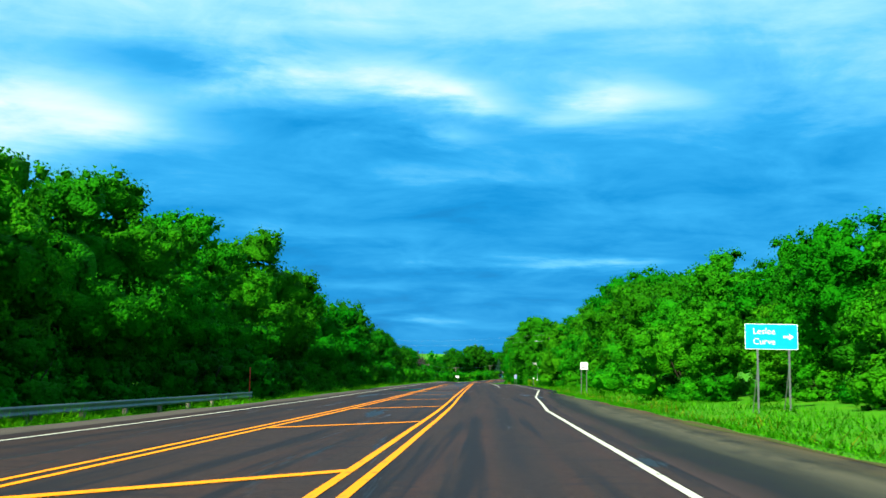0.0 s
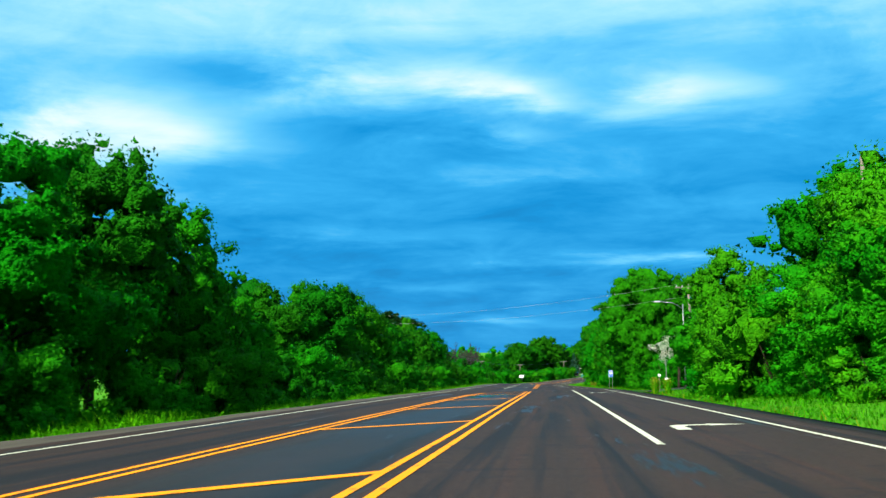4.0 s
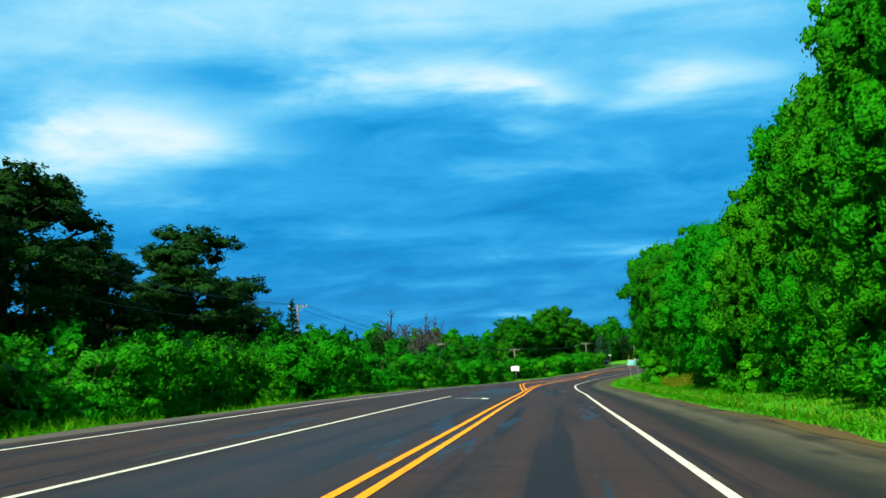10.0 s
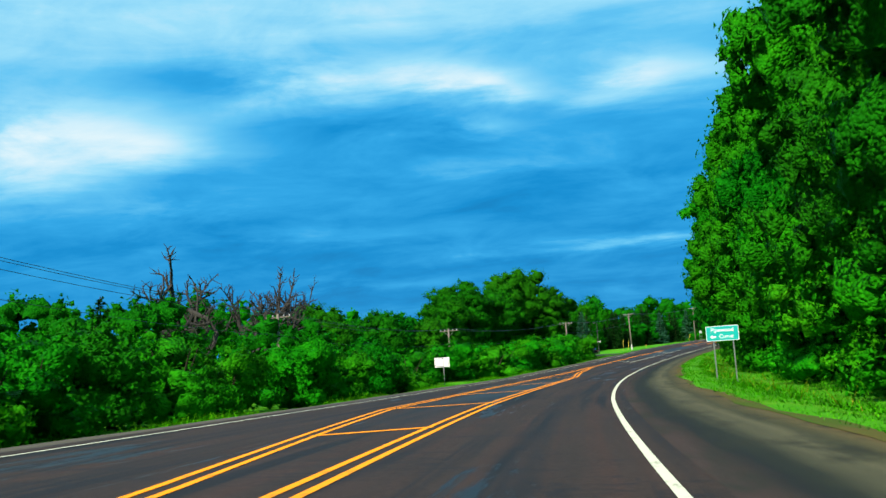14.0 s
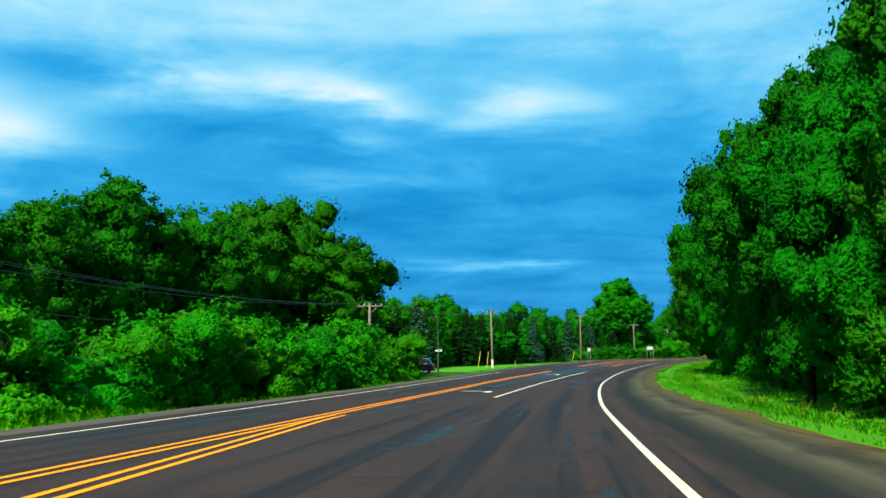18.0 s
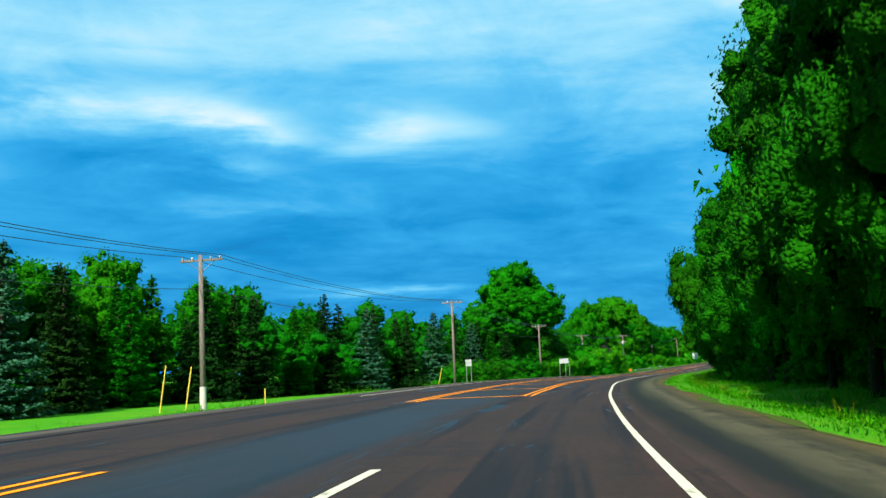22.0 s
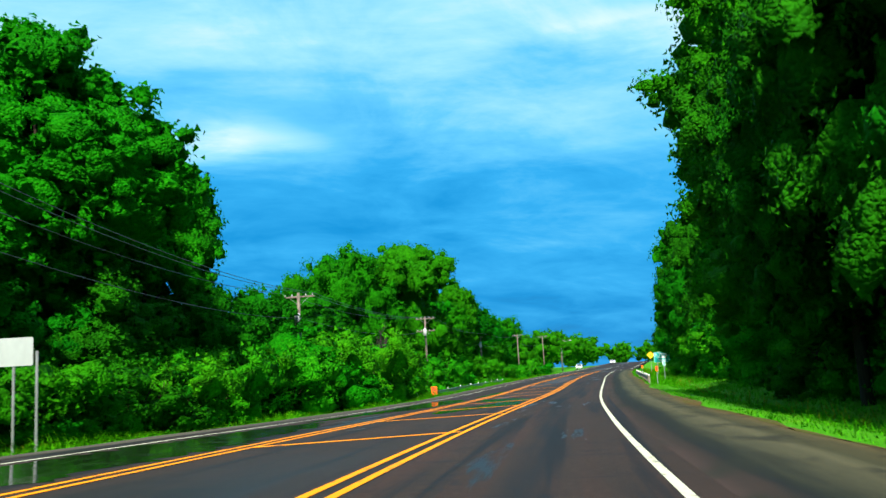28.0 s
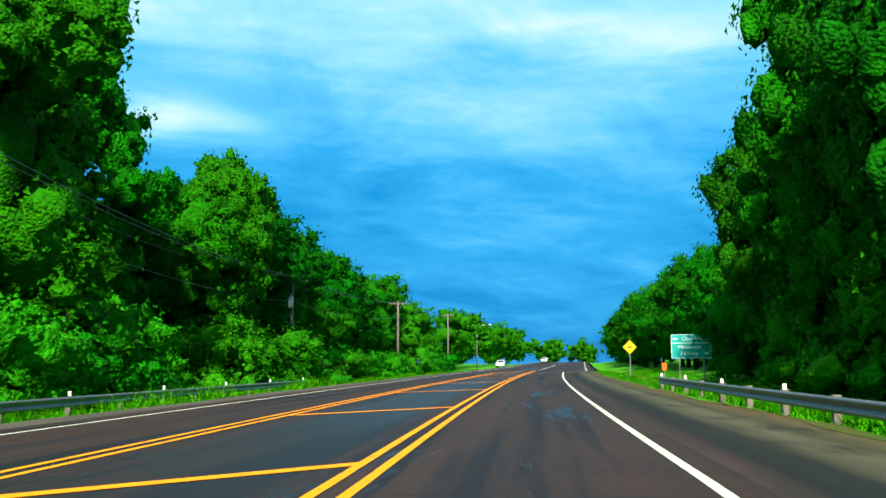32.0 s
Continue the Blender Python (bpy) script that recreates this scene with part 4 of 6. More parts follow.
def bush(kind, seed, leaf, n, blade, wide, high, label, name="bush"):
    def build():
        rng = np.random.default_rng(seed)
        root = thing(name, label, "bush")
        stems = [tube([(0, 0, -0.2), (math.cos(q) * 0.3 * wide, math.sin(q) * 0.3 * wide, high * 0.45), (math.cos(q) * 0.42 * wide, math.sin(q) * 0.42 * wide, high * 0.62)], [0.035, 0.02, 0.006], 5) for q in rng.uniform(0, 6.28, 6)]
        part("woody_base", made("woody_base", merged(*stems), BARK, True), root)
        c, r = crown_clumps(rng, 10, high * 0.42, wide * 0.9, high * 0.42, 0.92 * wide / 2.2, -0.1, 0, 4)
        skirt = rng.uniform(0, 6.28, 5)
        c = np.concatenate([c, np.stack([np.cos(skirt) * wide * 0.72, np.sin(skirt) * wide * 0.72, np.full(5, high * 0.14)], 1)])
        r = np.concatenate([r, rng.uniform(0.6, 0.8, 5) * wide / 2.2])
        p, nr, bd, sz = clumped(rng, c, r * 1.05, n, 0.85, 7)
        part("foliage", leaves("foliage", p, nr, blade, LEAF[leaf], 0.6, rng, bd, sz), root)
        return root
    PROTO[kind] = build


def spruce(kind, seed, leaf, n, label, wide=2.3, gap=0.42, name="spruce_tree"):
    """A conifer ten metres high: whorls of drooping boughs."""
    def build():
        rng = np.random.default_rng(seed)
        root = thing(name, label, "tree")
        part("trunk", made("trunk", tube([(0, 0, -0.3), (0, 0, 5), (0, 0, 9.8)], [0.2, 0.13, 0.02], 8), BARK, True), root)
        boughs = []
        z = 0.35
        while z < 9.7:
            k = max(5, int(11 * (1 - z / 11)))
            q0 = rng.uniform(0, 6.28)
            reach_out = wide * (1 - z / 10.0) ** 0.85 * rng.uniform(0.88, 1.1) + 0.08
            for j in range(k):
                q = q0 + 2 * math.pi * j / k + rng.normal() * 0.1
                boughs.append((z + rng.normal() * 0.08, q, reach_out * rng.uniform(0.78, 1.1)))
            z += gap * (1 - z / 18)
        b = np.array(boughs)
        w = b[:, 2] ** 1.5
        pick = rng.choice(len(b), n, p=w / w.sum())
        f = rng.uniform(0.12, 1.0, n) ** 0.7
        q = b[pick, 1] + rng.normal(size=n) * 0.20 * (1.1 - 0.5 * f)
        out = b[pick, 2] * f
        droop = -0.30 * out + 0.16 * out * f * f * 1.6
        c = np.stack([np.cos(q) * out, np.sin(q) * out, b[pick, 0] + droop + rng.normal(size=n) * 0.06], 1)
        nr = unit(np.stack([np.cos(q) * 0.35, np.sin(q) * 0.35, np.ones(n)], 1) + rng.normal(size=(n, 3)) * 0.45)
        part("crown", leaves("crown", c, nr, 0.16, LEAF[leaf], 0.45, rng), root)
        return root
    PROTO[kind] = build


def pine(kind, seed, n, label):
    """A pine ten metres high with dark, flat, separate tufts on a bare stem."""
    def build():
        rng = np.random.default_rng(seed)
        root = thing("pine_tree", label, "tree")
        part("trunk", made("trunk", wood(rng, 9.6, 0.2, 2.2, 12, 0.35), BARK, True), root)
        m = 60
        z = rng.uniform(3.0, 9.7, m)
        q = rng.uniform(0, 6.28, m)
        out = rng.uniform(0.3, 1.0, m) * 3.1 * np.sqrt(np.clip((10.6 - z) / 6.0, 0.05, 1))
        c = np.stack([np.cos(q) * out, np.sin(q) * out, z], 1)
        p, nr, bd, sz = clumped(rng, c, rng.uniform(0.60, 1.15, m), n, 0.55, 5)
        part("crown", leaves("crown", p, nr, 0.12, LEAF["pine"], 0.35, rng, bd, sz), root)
        return root
    PROTO[kind] = build


def dead(kind, seed, label):
    """A bare grey tree ten metres high."""
    def build():
        rng = np.random.default_rng(seed)
        root = thing("dead_tree", label, "tree")
        limbs, twigs = [], []

        def grow(a, d, length, r, level):
            pts, p = [a], a
            for _ in range(3):
                d = (d + Vector(rng.normal(size=3)) * 0.16 + Vector((0, 0, 0.10))).normalized()
                p = p + d * length / 3
                pts.append(p)
            (limbs if level < 2 else twigs).append(tube(pts, [r, r * 0.8, r * 0.6, r * 0.35], 6 if level < 2 else 4))
            if level < 4:
                for _ in range(4 if level else 7):
                    k = rng.uniform(0.35, 1.0) * 3
                    j = min(int(k), 2)
                    s = pts[j].lerp(pts[j + 1], k - j)
                    e = (d + Vector(rng.normal(size=3)) * 0.75).normalized()
                    grow(s, e, length * rng.uniform(0.42, 0.62), r * 0.55, level + 1)
        grow(Vector((0, 0, -0.3)), Vector((0, 0, 1)), 5.6, 0.30, 0)
        part("trunk", made("trunk", merged(*limbs), DEADWOOD), root)
        part("twig", made("twig", merged(*twigs), DEADWOOD), root)
        return root
    PROTO[kind] = build


deciduous("oak_a", 11, "mid", 5600, 0.094, 3.5, 4.6, 5.3, 34, 1.35, "broad leafy maple with dense green foliage", name="maple_tree")
deciduous("oak_b", 12, "mid", 5600, 0.094, 3.7, 4.5, 5.4, 28, 1.55, "leafy green maple with rounded lobes of foliage", lobes=4, name="maple_tree")
deciduous("ash_a", 13, "bright", 5600, 0.094, 3.1, 4.7, 5.4, 36, 1.25, "tall light-green ash with loose leafy boughs", lobes=2, name="ash_tree")
deciduous("ash_b", 14, "bright", 5600, 0.094, 3.4, 4.6, 5.3, 30, 1.45, "sunlit bright-green ash with puffy boughs", name="ash_tree")
# these oaks have the cloud shade in their leaf colour
deciduous("near_a", 24, "dark", 11500, 0.078, 3.5, 4.6, 5.3, 40, 1.30, "tall oak overhanging the verge, its green darkened for cloud shade", low=0.9, name="oak_tree")
deciduous("near_b", 25, "deep", 11500, 0.078, 3.7, 4.5, 5.4, 32, 1.50, "spreading deep-green oak with rounded boughs", low=0.9, lobes=4, name="oak_tree")
deciduous("near_c", 26, "mid", 10500, 0.080, 3.4, 4.6, 5.3, 38, 1.30, "green linden with layered leafy boughs", lobes=2, name="linden_tree")
deciduous("near_d", 27, "bright", 10500, 0.080, 3.3, 4.6, 5.3, 34, 1.40, "bright yellow-green willow with soft puffy boughs", lobes=3, name="willow_tree")
deciduous("giant", 28, "mid", 30000, 0.058, 3.6, 4.6, 5.2, 110, 0.85, "huge old cottonwood leaning over the verge", limbs=14, name="cottonwood_tree")
deciduous("deep_a", 15, "deep", 4600, 0.10, 3.4, 4.5, 5.4, 34, 1.40, "dark green leafy elm in the wood's edge", name="elm_tree")
deciduous("deep_b", 16, "deep", 4600, 0.10, 3.2, 4.8, 5.3, 30, 1.45, "dark-leaved elm with an uneven crown", lobes=2, name="elm_tree")
deciduous("tall_a", 17, "mid", 8000, 0.082, 2.6, 4.2, 5.8, 85, 0.78, "tall cottonwood with an open, ragged crown", limbs=14, low=2.0, girth=0.17, name="cottonwood_tree")
deciduous("tall_b", 18, "mid", 8000, 0.082, 2.8, 4.3, 5.6, 70, 0.90, "tall cottonwood with ragged leafy limbs", limbs=14, low=1.6, girth=0.17, name="cottonwood_tree")
deciduous("wind_a", 19, "deep", 5000, 0.09, 2.2, 4.4, 5.6, 40, 0.95, "dark poplar with a crown swept to one side", lean=0.14, limbs=10, name="poplar_tree")
deciduous("blossom", 23, "blossom", 3000, 0.085, 3.4, 3.0, 5.8, 44, 0.80, "small crab-apple covered in white blossom", limbs=12, low=2.8, name="blossom_tree")
bush("bush_a", 31, "mid", 1700, 0.066, 2.2, 3.4, "rounded green roadside bush")
bush("bush_b", 32, "bright", 1700, 0.066, 2.3, 3.2, "bright green roadside shrub with soft foliage")
bush("bush_c", 33, "deep", 1700, 0.066, 2.3, 3.2, "dark green shrub under the trees")
spruce("spruce", 41, "pine", 8000, "dark green spruce with drooping boughs")
spruce("spruce_b", 43, "deep", 8000, "green spruce with layered boughs beside the lawn", 2.2)
spruce("blue", 42, "blue", 9500, "blue-green spruce with pale layered boughs", 2.7, 0.5)
pine("pine", 51, 7500, "dark pine with ragged tufted boughs")
dead("dead_a", 61, "bare grey dead tree with fine twigs")
dead("dead_b", 62, "leafless dead tree with many thin branches")
NATIVE = {"bush_a": 3.4, "bush_b": 3.2, "bush_c": 3.2}


def plant(kind, s, u, height, wide=1.0, turn=None):
    """Sets a tree or bush of that height at a station, its foot on the ground."""
    k = height / NATIVE.get(kind, 10.0)
    p = on_ground(s, u)
    turn = RNG.uniform(0, 360) if turn is None else turn
    m = Matrix.Translation((p[0], p[1], p[2] + ground_rise(s, u) - 0.05)) @ Matrix.Rotation(radians(turn), 4, "Z") @ Matrix.Diagonal((k * wide, k * wide, k, 1.0))
    if kind not in PLANTED:
        PLANTED[kind] = PROTO[kind]()
        ob = PLANTED[kind]
    else:
        ob = copy_thing(PLANTED[kind], Matrix.Identity(4))
    ob.matrix_basis = m
    return ob


def row(kinds, s0, s1, step, u, heights, wide=1.0, jitter=1.2, spread=0.06):
    """A row of trees whose heights follow (station, height) stops."""
    s, k = s0, 0
    while s <= s1:
        h = np.interp(s, [q[0] for q in heights], [q[1] for q in heights]) * (1 + RNG.normal() * spread)
        v = u(s) if callable(u) else u
        plant(kinds[int(RNG.integers(len(kinds)))], s + RNG.normal() * step * 0.12, v + RNG.uniform(-jitter, jitter), float(h), wide * RNG.uniform(0.9, 1.12))
        s += step * RNG.uniform(0.85, 1.15)
        k += 1



def woodland(name, label, rows, leaf, seed, count=1500, blade=0.30, twigs=4):
    """Far or hidden woods as one sheet of leaves. rows: s0, s1, step, u, height at both ends, spread across."""
    rng = np.random.default_rng(seed)
    ps, ns, zs, bs, masses = [], [], [], [], []
    for s0, s1, step, u, h0, h1, spread in rows:
        for s in np.arange(s0, s1, step):
            h = (h0 + (h1 - h0) * (s - s0) / max(s1 - s0, 1)) * rng.uniform(0.86, 1.1)
            s, v = s + rng.normal() * step * 0.15, u + rng.uniform(-spread, spread)
            c, r = crown_clumps(rng, 12, 5.3, 3.4, 4.5, 1.6, 0.4, 0, 3)
            p, nr, bd, sz = clumped(rng, c, r * 1.1, count, 0.8, twigs)
            k = h / 10
            at = on_ground(s, v)
            foot = np.array([at[0], at[1], at[2] + ground_rise(s, v)])
            p = p * k + foot
            masses.append((sz[0] * k + foot, sz[1], sz[2]))
            ps.append(p)
            ns.append(nr)
            bs.append(bd)
            zs.append(np.full(len(p), blade * k))
    me = leaves(name, np.concatenate(ps), np.concatenate(ns), np.concatenate(zs), LEAF[leaf], 0.6, rng, np.concatenate(bs), joined(*masses))
    return tagged(new(name, me), label, "wood", kind="stuff")


# wood along the left
LEFT_TOPS = ((16, 11), (35, 12.5), (48, 14.0), (57, 12.8), (64, 12.4), (84, 13.4), (95, 13.2), (101, 12.5), (107, 11.4), (112, 10.8), (126, 11.6), (137, 11), (150, 11), (160, 8.8), (172, 8.8), (182, 10), (190, 11), (196, 11.8), (205, 10.0))
row(("oak_a", "oak_b", "ash_b", "oak_b"), 16, 128, 7.5, -21.5, LEFT_TOPS, 0.95)
row(("oak_a", "oak_b", "deep_a", "deep_b"), 135, 205, 7.5, -21.5, LEFT_TOPS, 0.95)
row(("bush_a", "bush_c", "bush_c", "bush_a"), 10, 300, 3.9, -18.2, ((10, 4.2), (100, 4.0), (160, 4.4), (225, 5.0), (260, 4.4), (300, 4.2)), 1.0, 0.9, 0.15)
row(("oak_a", "deep_a", "deep_b"), 205, 262, 7.5, -21.5, ((205, 10.0), (216, 8.9), (231, 9.1), (241, 9.2), (253, 10.4), (262, 10.2)), 0.95)
plant("ash_a", 272, -26, 12.8, 0.7)
plant("pine", 290, -33, 15.0, 1.2)
plant("pine", 298, -31, 14.4, 1.2)
plant("pine", 308, -35, 15.6, 1.3)
plant("pine", 334, -34.5, 16.0, 1.35)
plant("pine", 340, -37.0, 14.5, 1.2)
plant("pine", 347, -35.0, 12.6, 1.3)
plant("pine", 354, -36.5, 10.4, 1.3)
plant("pine", 325, -38, 12.5, 1.1)
plant("pine", 316, -34, 11.5, 1.1)
row(("bush_a", "bush_c", "bush_c", "bush_a"), 264, 425, 5.0, -20.0, ((264, 5.2), (300, 5.4), (330, 5.8), (345, 5.6), (400, 5.0), (425, 4.4)), 1.05, 1.6, 0.12)
plant("spruce", 333, -24, 9.5, 0.9)
plant("spruce", 366, -24, 8.0, 1.3)
plant("spruce", 374, -25.5, 7.4, 1.2)
plant("spruce", 389, -27, 7.4, 1.2)
plant("spruce", 372, -30, 9.2, 0.9)
plant("spruce", 380, -31, 8.6, 0.9)
plant("dead_a", 418, -37.5, 17.5, 1.0)
plant("dead_b", 430, -38.5, 18.5, 0.9)
plant("dead_a", 436, -39.0, 18, 0.8)
plant("dead_b", 440, -39.5, 18, 0.55)
row(("bush_a", "bush_a", "bush_a", "bush_c"), 427, 460, 4.2, -23.5, ((425, 5.2), (460, 5.4)), 1.15, 0.8, 0.12)
row(("bush_a", "bush_c", "bush_a"), 515, 531, 3.6, lambda s: np.interp(s, [515, 531], [-20.0, -24.0]), ((515, 5.2), (531, 4.6)), 1.15, 0.5, 0.1)
row(("bush_a", "bush_a", "bush_b", "bush_a"), 456, 514, 4.2, -18.4, ((455, 5.0), (480, 5.6), (505, 5.4), (514, 4.5)), 1.15, 1.2, 0.12)
row(("wind_a", "deep_a", "wind_a"), 440, 512, 6.5, -31, ((440, 9.5), (459, 7.8), (467, 8.8), (472, 11.0), (486, 13.4), (497, 14.0), (512, 13.8)), 1.0, 2.5)
plant("wind_a", 502, -39, 15.8, 1.2)
plant("wind_a", 492, -36, 14.2, 1.1)
plant("near_b", 518, -29.0, 19.0, 1.05)
plant("near_a", 523, -33, 15.6, 0.85)
plant("tall_b", 533, -38, 13.2, 0.8)
row(("deep_a", "oak_a", "deep_b"), 540, 588, 5.0, -41, ((540, 10.5), (588, 11.5)), 1.0, 1.2)
row(("bush_c", "bush_a", "bush_c"), 536, 592, 4.0, -38.5, ((536, 4.2), (592, 4.0)), 1.15, 0.8)
row(("spruce", "spruce_b", "spruce"), 560, 640, 4.6, lambda s: np.interp(s, [560, 640], [-38.5, -29]), ((560, 10.0), (640, 9.8)), 1.15, 1.0, 0.1)
# the lawn's conifers
for kind, s, u, h, w in (("spruce_b", 541, -44, 9.0, 1.0), ("blue", 566, -31.5, 10.4, 1.1), ("spruce", 574, -33, 9.8, 1.1), ("spruce_b", 582, -33, 10.6, 1.0), ("oak_b", 588, -38, 12.4, 0.8),
                         ("spruce", 590, -31, 10.6, 1.1), ("oak_a", 601, -37, 11.6, 0.75), ("spruce", 598, -30.5, 9.6, 1.1), ("spruce_b", 605, -29.5, 9.0, 1.1), ("spruce", 611, -29, 8.7, 1.1), ("blue", 619, -27.0, 9.6, 1.05),
                         ("spruce", 626, -28.5, 8.9, 1.2), ("spruce", 632, -26.5, 9.3, 1.1), ("blue", 637, -24.5, 9.9, 1.15), ("spruce_b", 642, -25, 9.4, 1.1), ("spruce", 647, -24.5, 9.8, 1.1), ("blue", 652, -23.5, 9.0, 1.15),
                         ("spruce", 657, -24, 9.4, 1.1), ("spruce_b", 663, -23.5, 8.6, 1.2), ("spruce", 669, -23, 8.2, 1.2), ("spruce", 676, -24, 8.0, 1.2)):
    plant(kind, s, u, h, w)
row(("bush_a", "bush_c"), 632, 700, 4.0, -21, ((632, 2.6), (700, 4.6)), 1.2, 0.8, 0.15)
plant("tall_a", 681, -28, 18.0, 1.15)
plant("tall_a", 699, -28, 23.5, 1.15)
plant("tall_b", 706, -31, 22.5, 0.85)
plant("tall_b", 716, -30, 21.5, 0.8)
row(("deep_a", "oak_a", "deep_b"), 684, 745, 7.5, -25, ((684, 8.5), (720, 10), (745, 10.5)), 1.0, 1.5)
row(("oak_b", "tall_b", "oak_a", "tall_a"), 748, 800, 7.0, -28, ((748, 14.5), (758, 17.5), (775, 19.0), (797, 21.5), (800, 20.5)), 0.75, 2.0, 0.04)
plant("near_c", 781, -25.0, 20.5, 0.95)
plant("tall_b", 809, -24, 19.0, 0.8)
plant("dead_b", 757, -23.5, 11.5, 0.7)
row(("bush_b", "bush_a", "bush_b"), 700, 815, 5.0, -20.5, ((700, 4.5), (730, 6.0), (760, 5.8), (815, 4.6)), 1.1, 1.6, 0.14)
row(("oak_a", "deep_a", "oak_b", "oak_a"), 806, 880, 8.0, -26, ((806, 13.5), (830, 15.0), (860, 14.5), (900, 13.5), (960, 14)), 0.95, 2.5)
plant("spruce_b", 872, -40, 19, 0.8)
plant("spruce_b", 880, -41, 19, 0.8)
row(("bush_a", "bush_b"), 815, 900, 7.0, -19.5, ((815, 4.0), (960, 3.6)), 1.2, 1.5, 0.2)
# wood along the right
row(("oak_a", "ash_b", "oak_b", "ash_a"), 24, 172, 6.8, lambda s: np.interp(s, [24, 50, 80, 110], [20.0, 19.0, 17.0, 18.5]), ((24, 6.5), (34, 7.4), (44, 8.6), (56, 9.4), (80, 10.6), (97, 11.0), (112, 13.0), (150, 13.4), (162, 12.5), (172, 10.5)), 1.0, 1.6)
row(("ash_b", "ash_a", "bush_b", "ash_b"), 30, 176, 5.2, lambda s: np.interp(s, [30, 50, 62, 90, 110, 140, 176], [19.5, 18.5, 14.4, 15.5, 16.8, 15.2, 13.4]), ((30, 5.0), (60, 5.8), (95, 6.0), (120, 6.4), (160, 7.0), (176, 5.6)), 1.0, 0.8, 0.12)
row(("bush_b", "bush_a"), 28, 178, 4.2, lambda s: np.interp(s, [28, 48, 60, 90, 104, 135, 178], [17.4, 17.0, 12.8, 14.0, 15.4, 14.4, 12.2]), ((28, 1.8), (178, 2.4)), 1.1, 0.6, 0.2)
plant("near_d", 187, 14.6, 8.8, 1.1)
plant("ash_a", 179, 15, 11.5, 0.9)
plant("dead_b", 210, 19, 11.5, 0.35)
plant("blossom", 212, 14.4, 7.6, 1.15)
plant("blossom", 207, 17.5, 6.8, 1.0)
plant("blossom", 193, 19.5, 6.2, 1.0)
for u, h in ((13.5, 3.2), (16.5, 4.2), (20.0, 4.6), (24.0, 5.0), (28.0, 5.2)):
    plant("bush_a" if u < 22 else "bush_b", 216.5 + 0.1 * u, u, h, 1.15)
plant("oak_a", 226, 26.0, 11.5, 0.9)
plant("ash_a", 222, 33.0, 11.0, 1.0)
plant("near_c", 222, 14, 12.0, 0.8)
plant("near_c", 236, 13.6, 16.6, 0.95)
plant("near_c", 245, 12.5, 14.0, 0.75)
plant("oak_b", 229, 20.0, 14.5, 0.85)
row(("bush_a", "oak_a", "bush_a"), 218, 300, 4.8, lambda s: np.interp(s, [218, 262, 300], [12.8, 13.2, 14.6]), ((218, 5.0), (240, 5.5), (255, 7.0), (300, 5.5)), 1.0, 0.7, 0.12)
row(("near_c", "near_d", "near_c"), 255, 318, 6.5, 13.8, ((255, 14.0), (264, 14.5), (278, 16.2), (292, 14.6), (306, 13.0), (318, 12.4)), 0.72, 1.0)
row(("near_c", "near_c", "near_d"), 324, 337, 6.2, 13.6, ((324, 12.6), (338, 15.2)), 0.78, 1.0)
row(("near_c", "near_b", "near_c"), 361, 428, 6.0, 13.8, ((361, 15.0), (370, 15.8), (388, 17.5), (405, 17.5), (428, 17.5)), 0.74, 1.0)
for s0, s1 in ((302, 337), (361, 432)):
    row(("bush_a", "bush_b", "bush_a"), s0, s1, 4.6, 13.4, ((302, 3.5), (340, 3.0), (372, 5.0), (432, 5.0)), 1.0, 0.8, 0.15)
# darker oaks from here on: the stretch's cloud shade sits in their leaves
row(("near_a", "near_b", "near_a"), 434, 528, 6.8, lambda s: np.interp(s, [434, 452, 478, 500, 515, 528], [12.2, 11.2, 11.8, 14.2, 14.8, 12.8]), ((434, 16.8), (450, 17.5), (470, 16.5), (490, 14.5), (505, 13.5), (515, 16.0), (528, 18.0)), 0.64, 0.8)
row(("bush_a", "bush_a", "bush_c"), 432, 700, 4.8, lambda s: np.interp(s, [432, 480, 500, 560, 640, 700], [13.2, 14.5, 15.5, 14.8, 14.6, 13.2]), ((432, 4.4), (500, 4.6), (600, 4.4), (700, 4.6)), 1.0, 0.8, 0.15)
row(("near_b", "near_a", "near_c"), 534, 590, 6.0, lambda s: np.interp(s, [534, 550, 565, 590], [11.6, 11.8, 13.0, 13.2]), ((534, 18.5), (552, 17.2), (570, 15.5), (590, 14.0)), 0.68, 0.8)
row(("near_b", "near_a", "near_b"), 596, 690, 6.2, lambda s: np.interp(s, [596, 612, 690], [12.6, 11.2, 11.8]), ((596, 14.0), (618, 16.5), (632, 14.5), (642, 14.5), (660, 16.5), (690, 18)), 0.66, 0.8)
plant("giant", 700, 12.6, 22.5, 1.05)
plant("near_b", 692, 13.0, 21.0, 0.8)
plant("giant", 712, 14.5, 20.0, 0.8)
row(("near_b", "near_c", "near_b"), 729, 812, 6.4, 15.6, ((729, 12), (742, 15), (760, 19.0), (782, 22.5), (792, 21), (800, 16), (812, 13.5)), 0.62, 1.0)
row(("bush_b", "bush_a", "bush_b"), 712, 792, 4.6, 14.6, ((712, 4.4), (750, 4.8), (800, 4.6)), 1.0, 0.8, 0.15)
row(("oak_a", "oak_b", "bush_a"), 728, 815, 5.5, 15.5, ((728, 6.0), (760, 6.5), (815, 6.5)), 1.0, 0.8, 0.12)
row(("oak_a", "oak_b", "deep_a"), 886, 1040, 9.0, 16.5, ((886, 13), (1040, 14)), 1.0, 1.5)
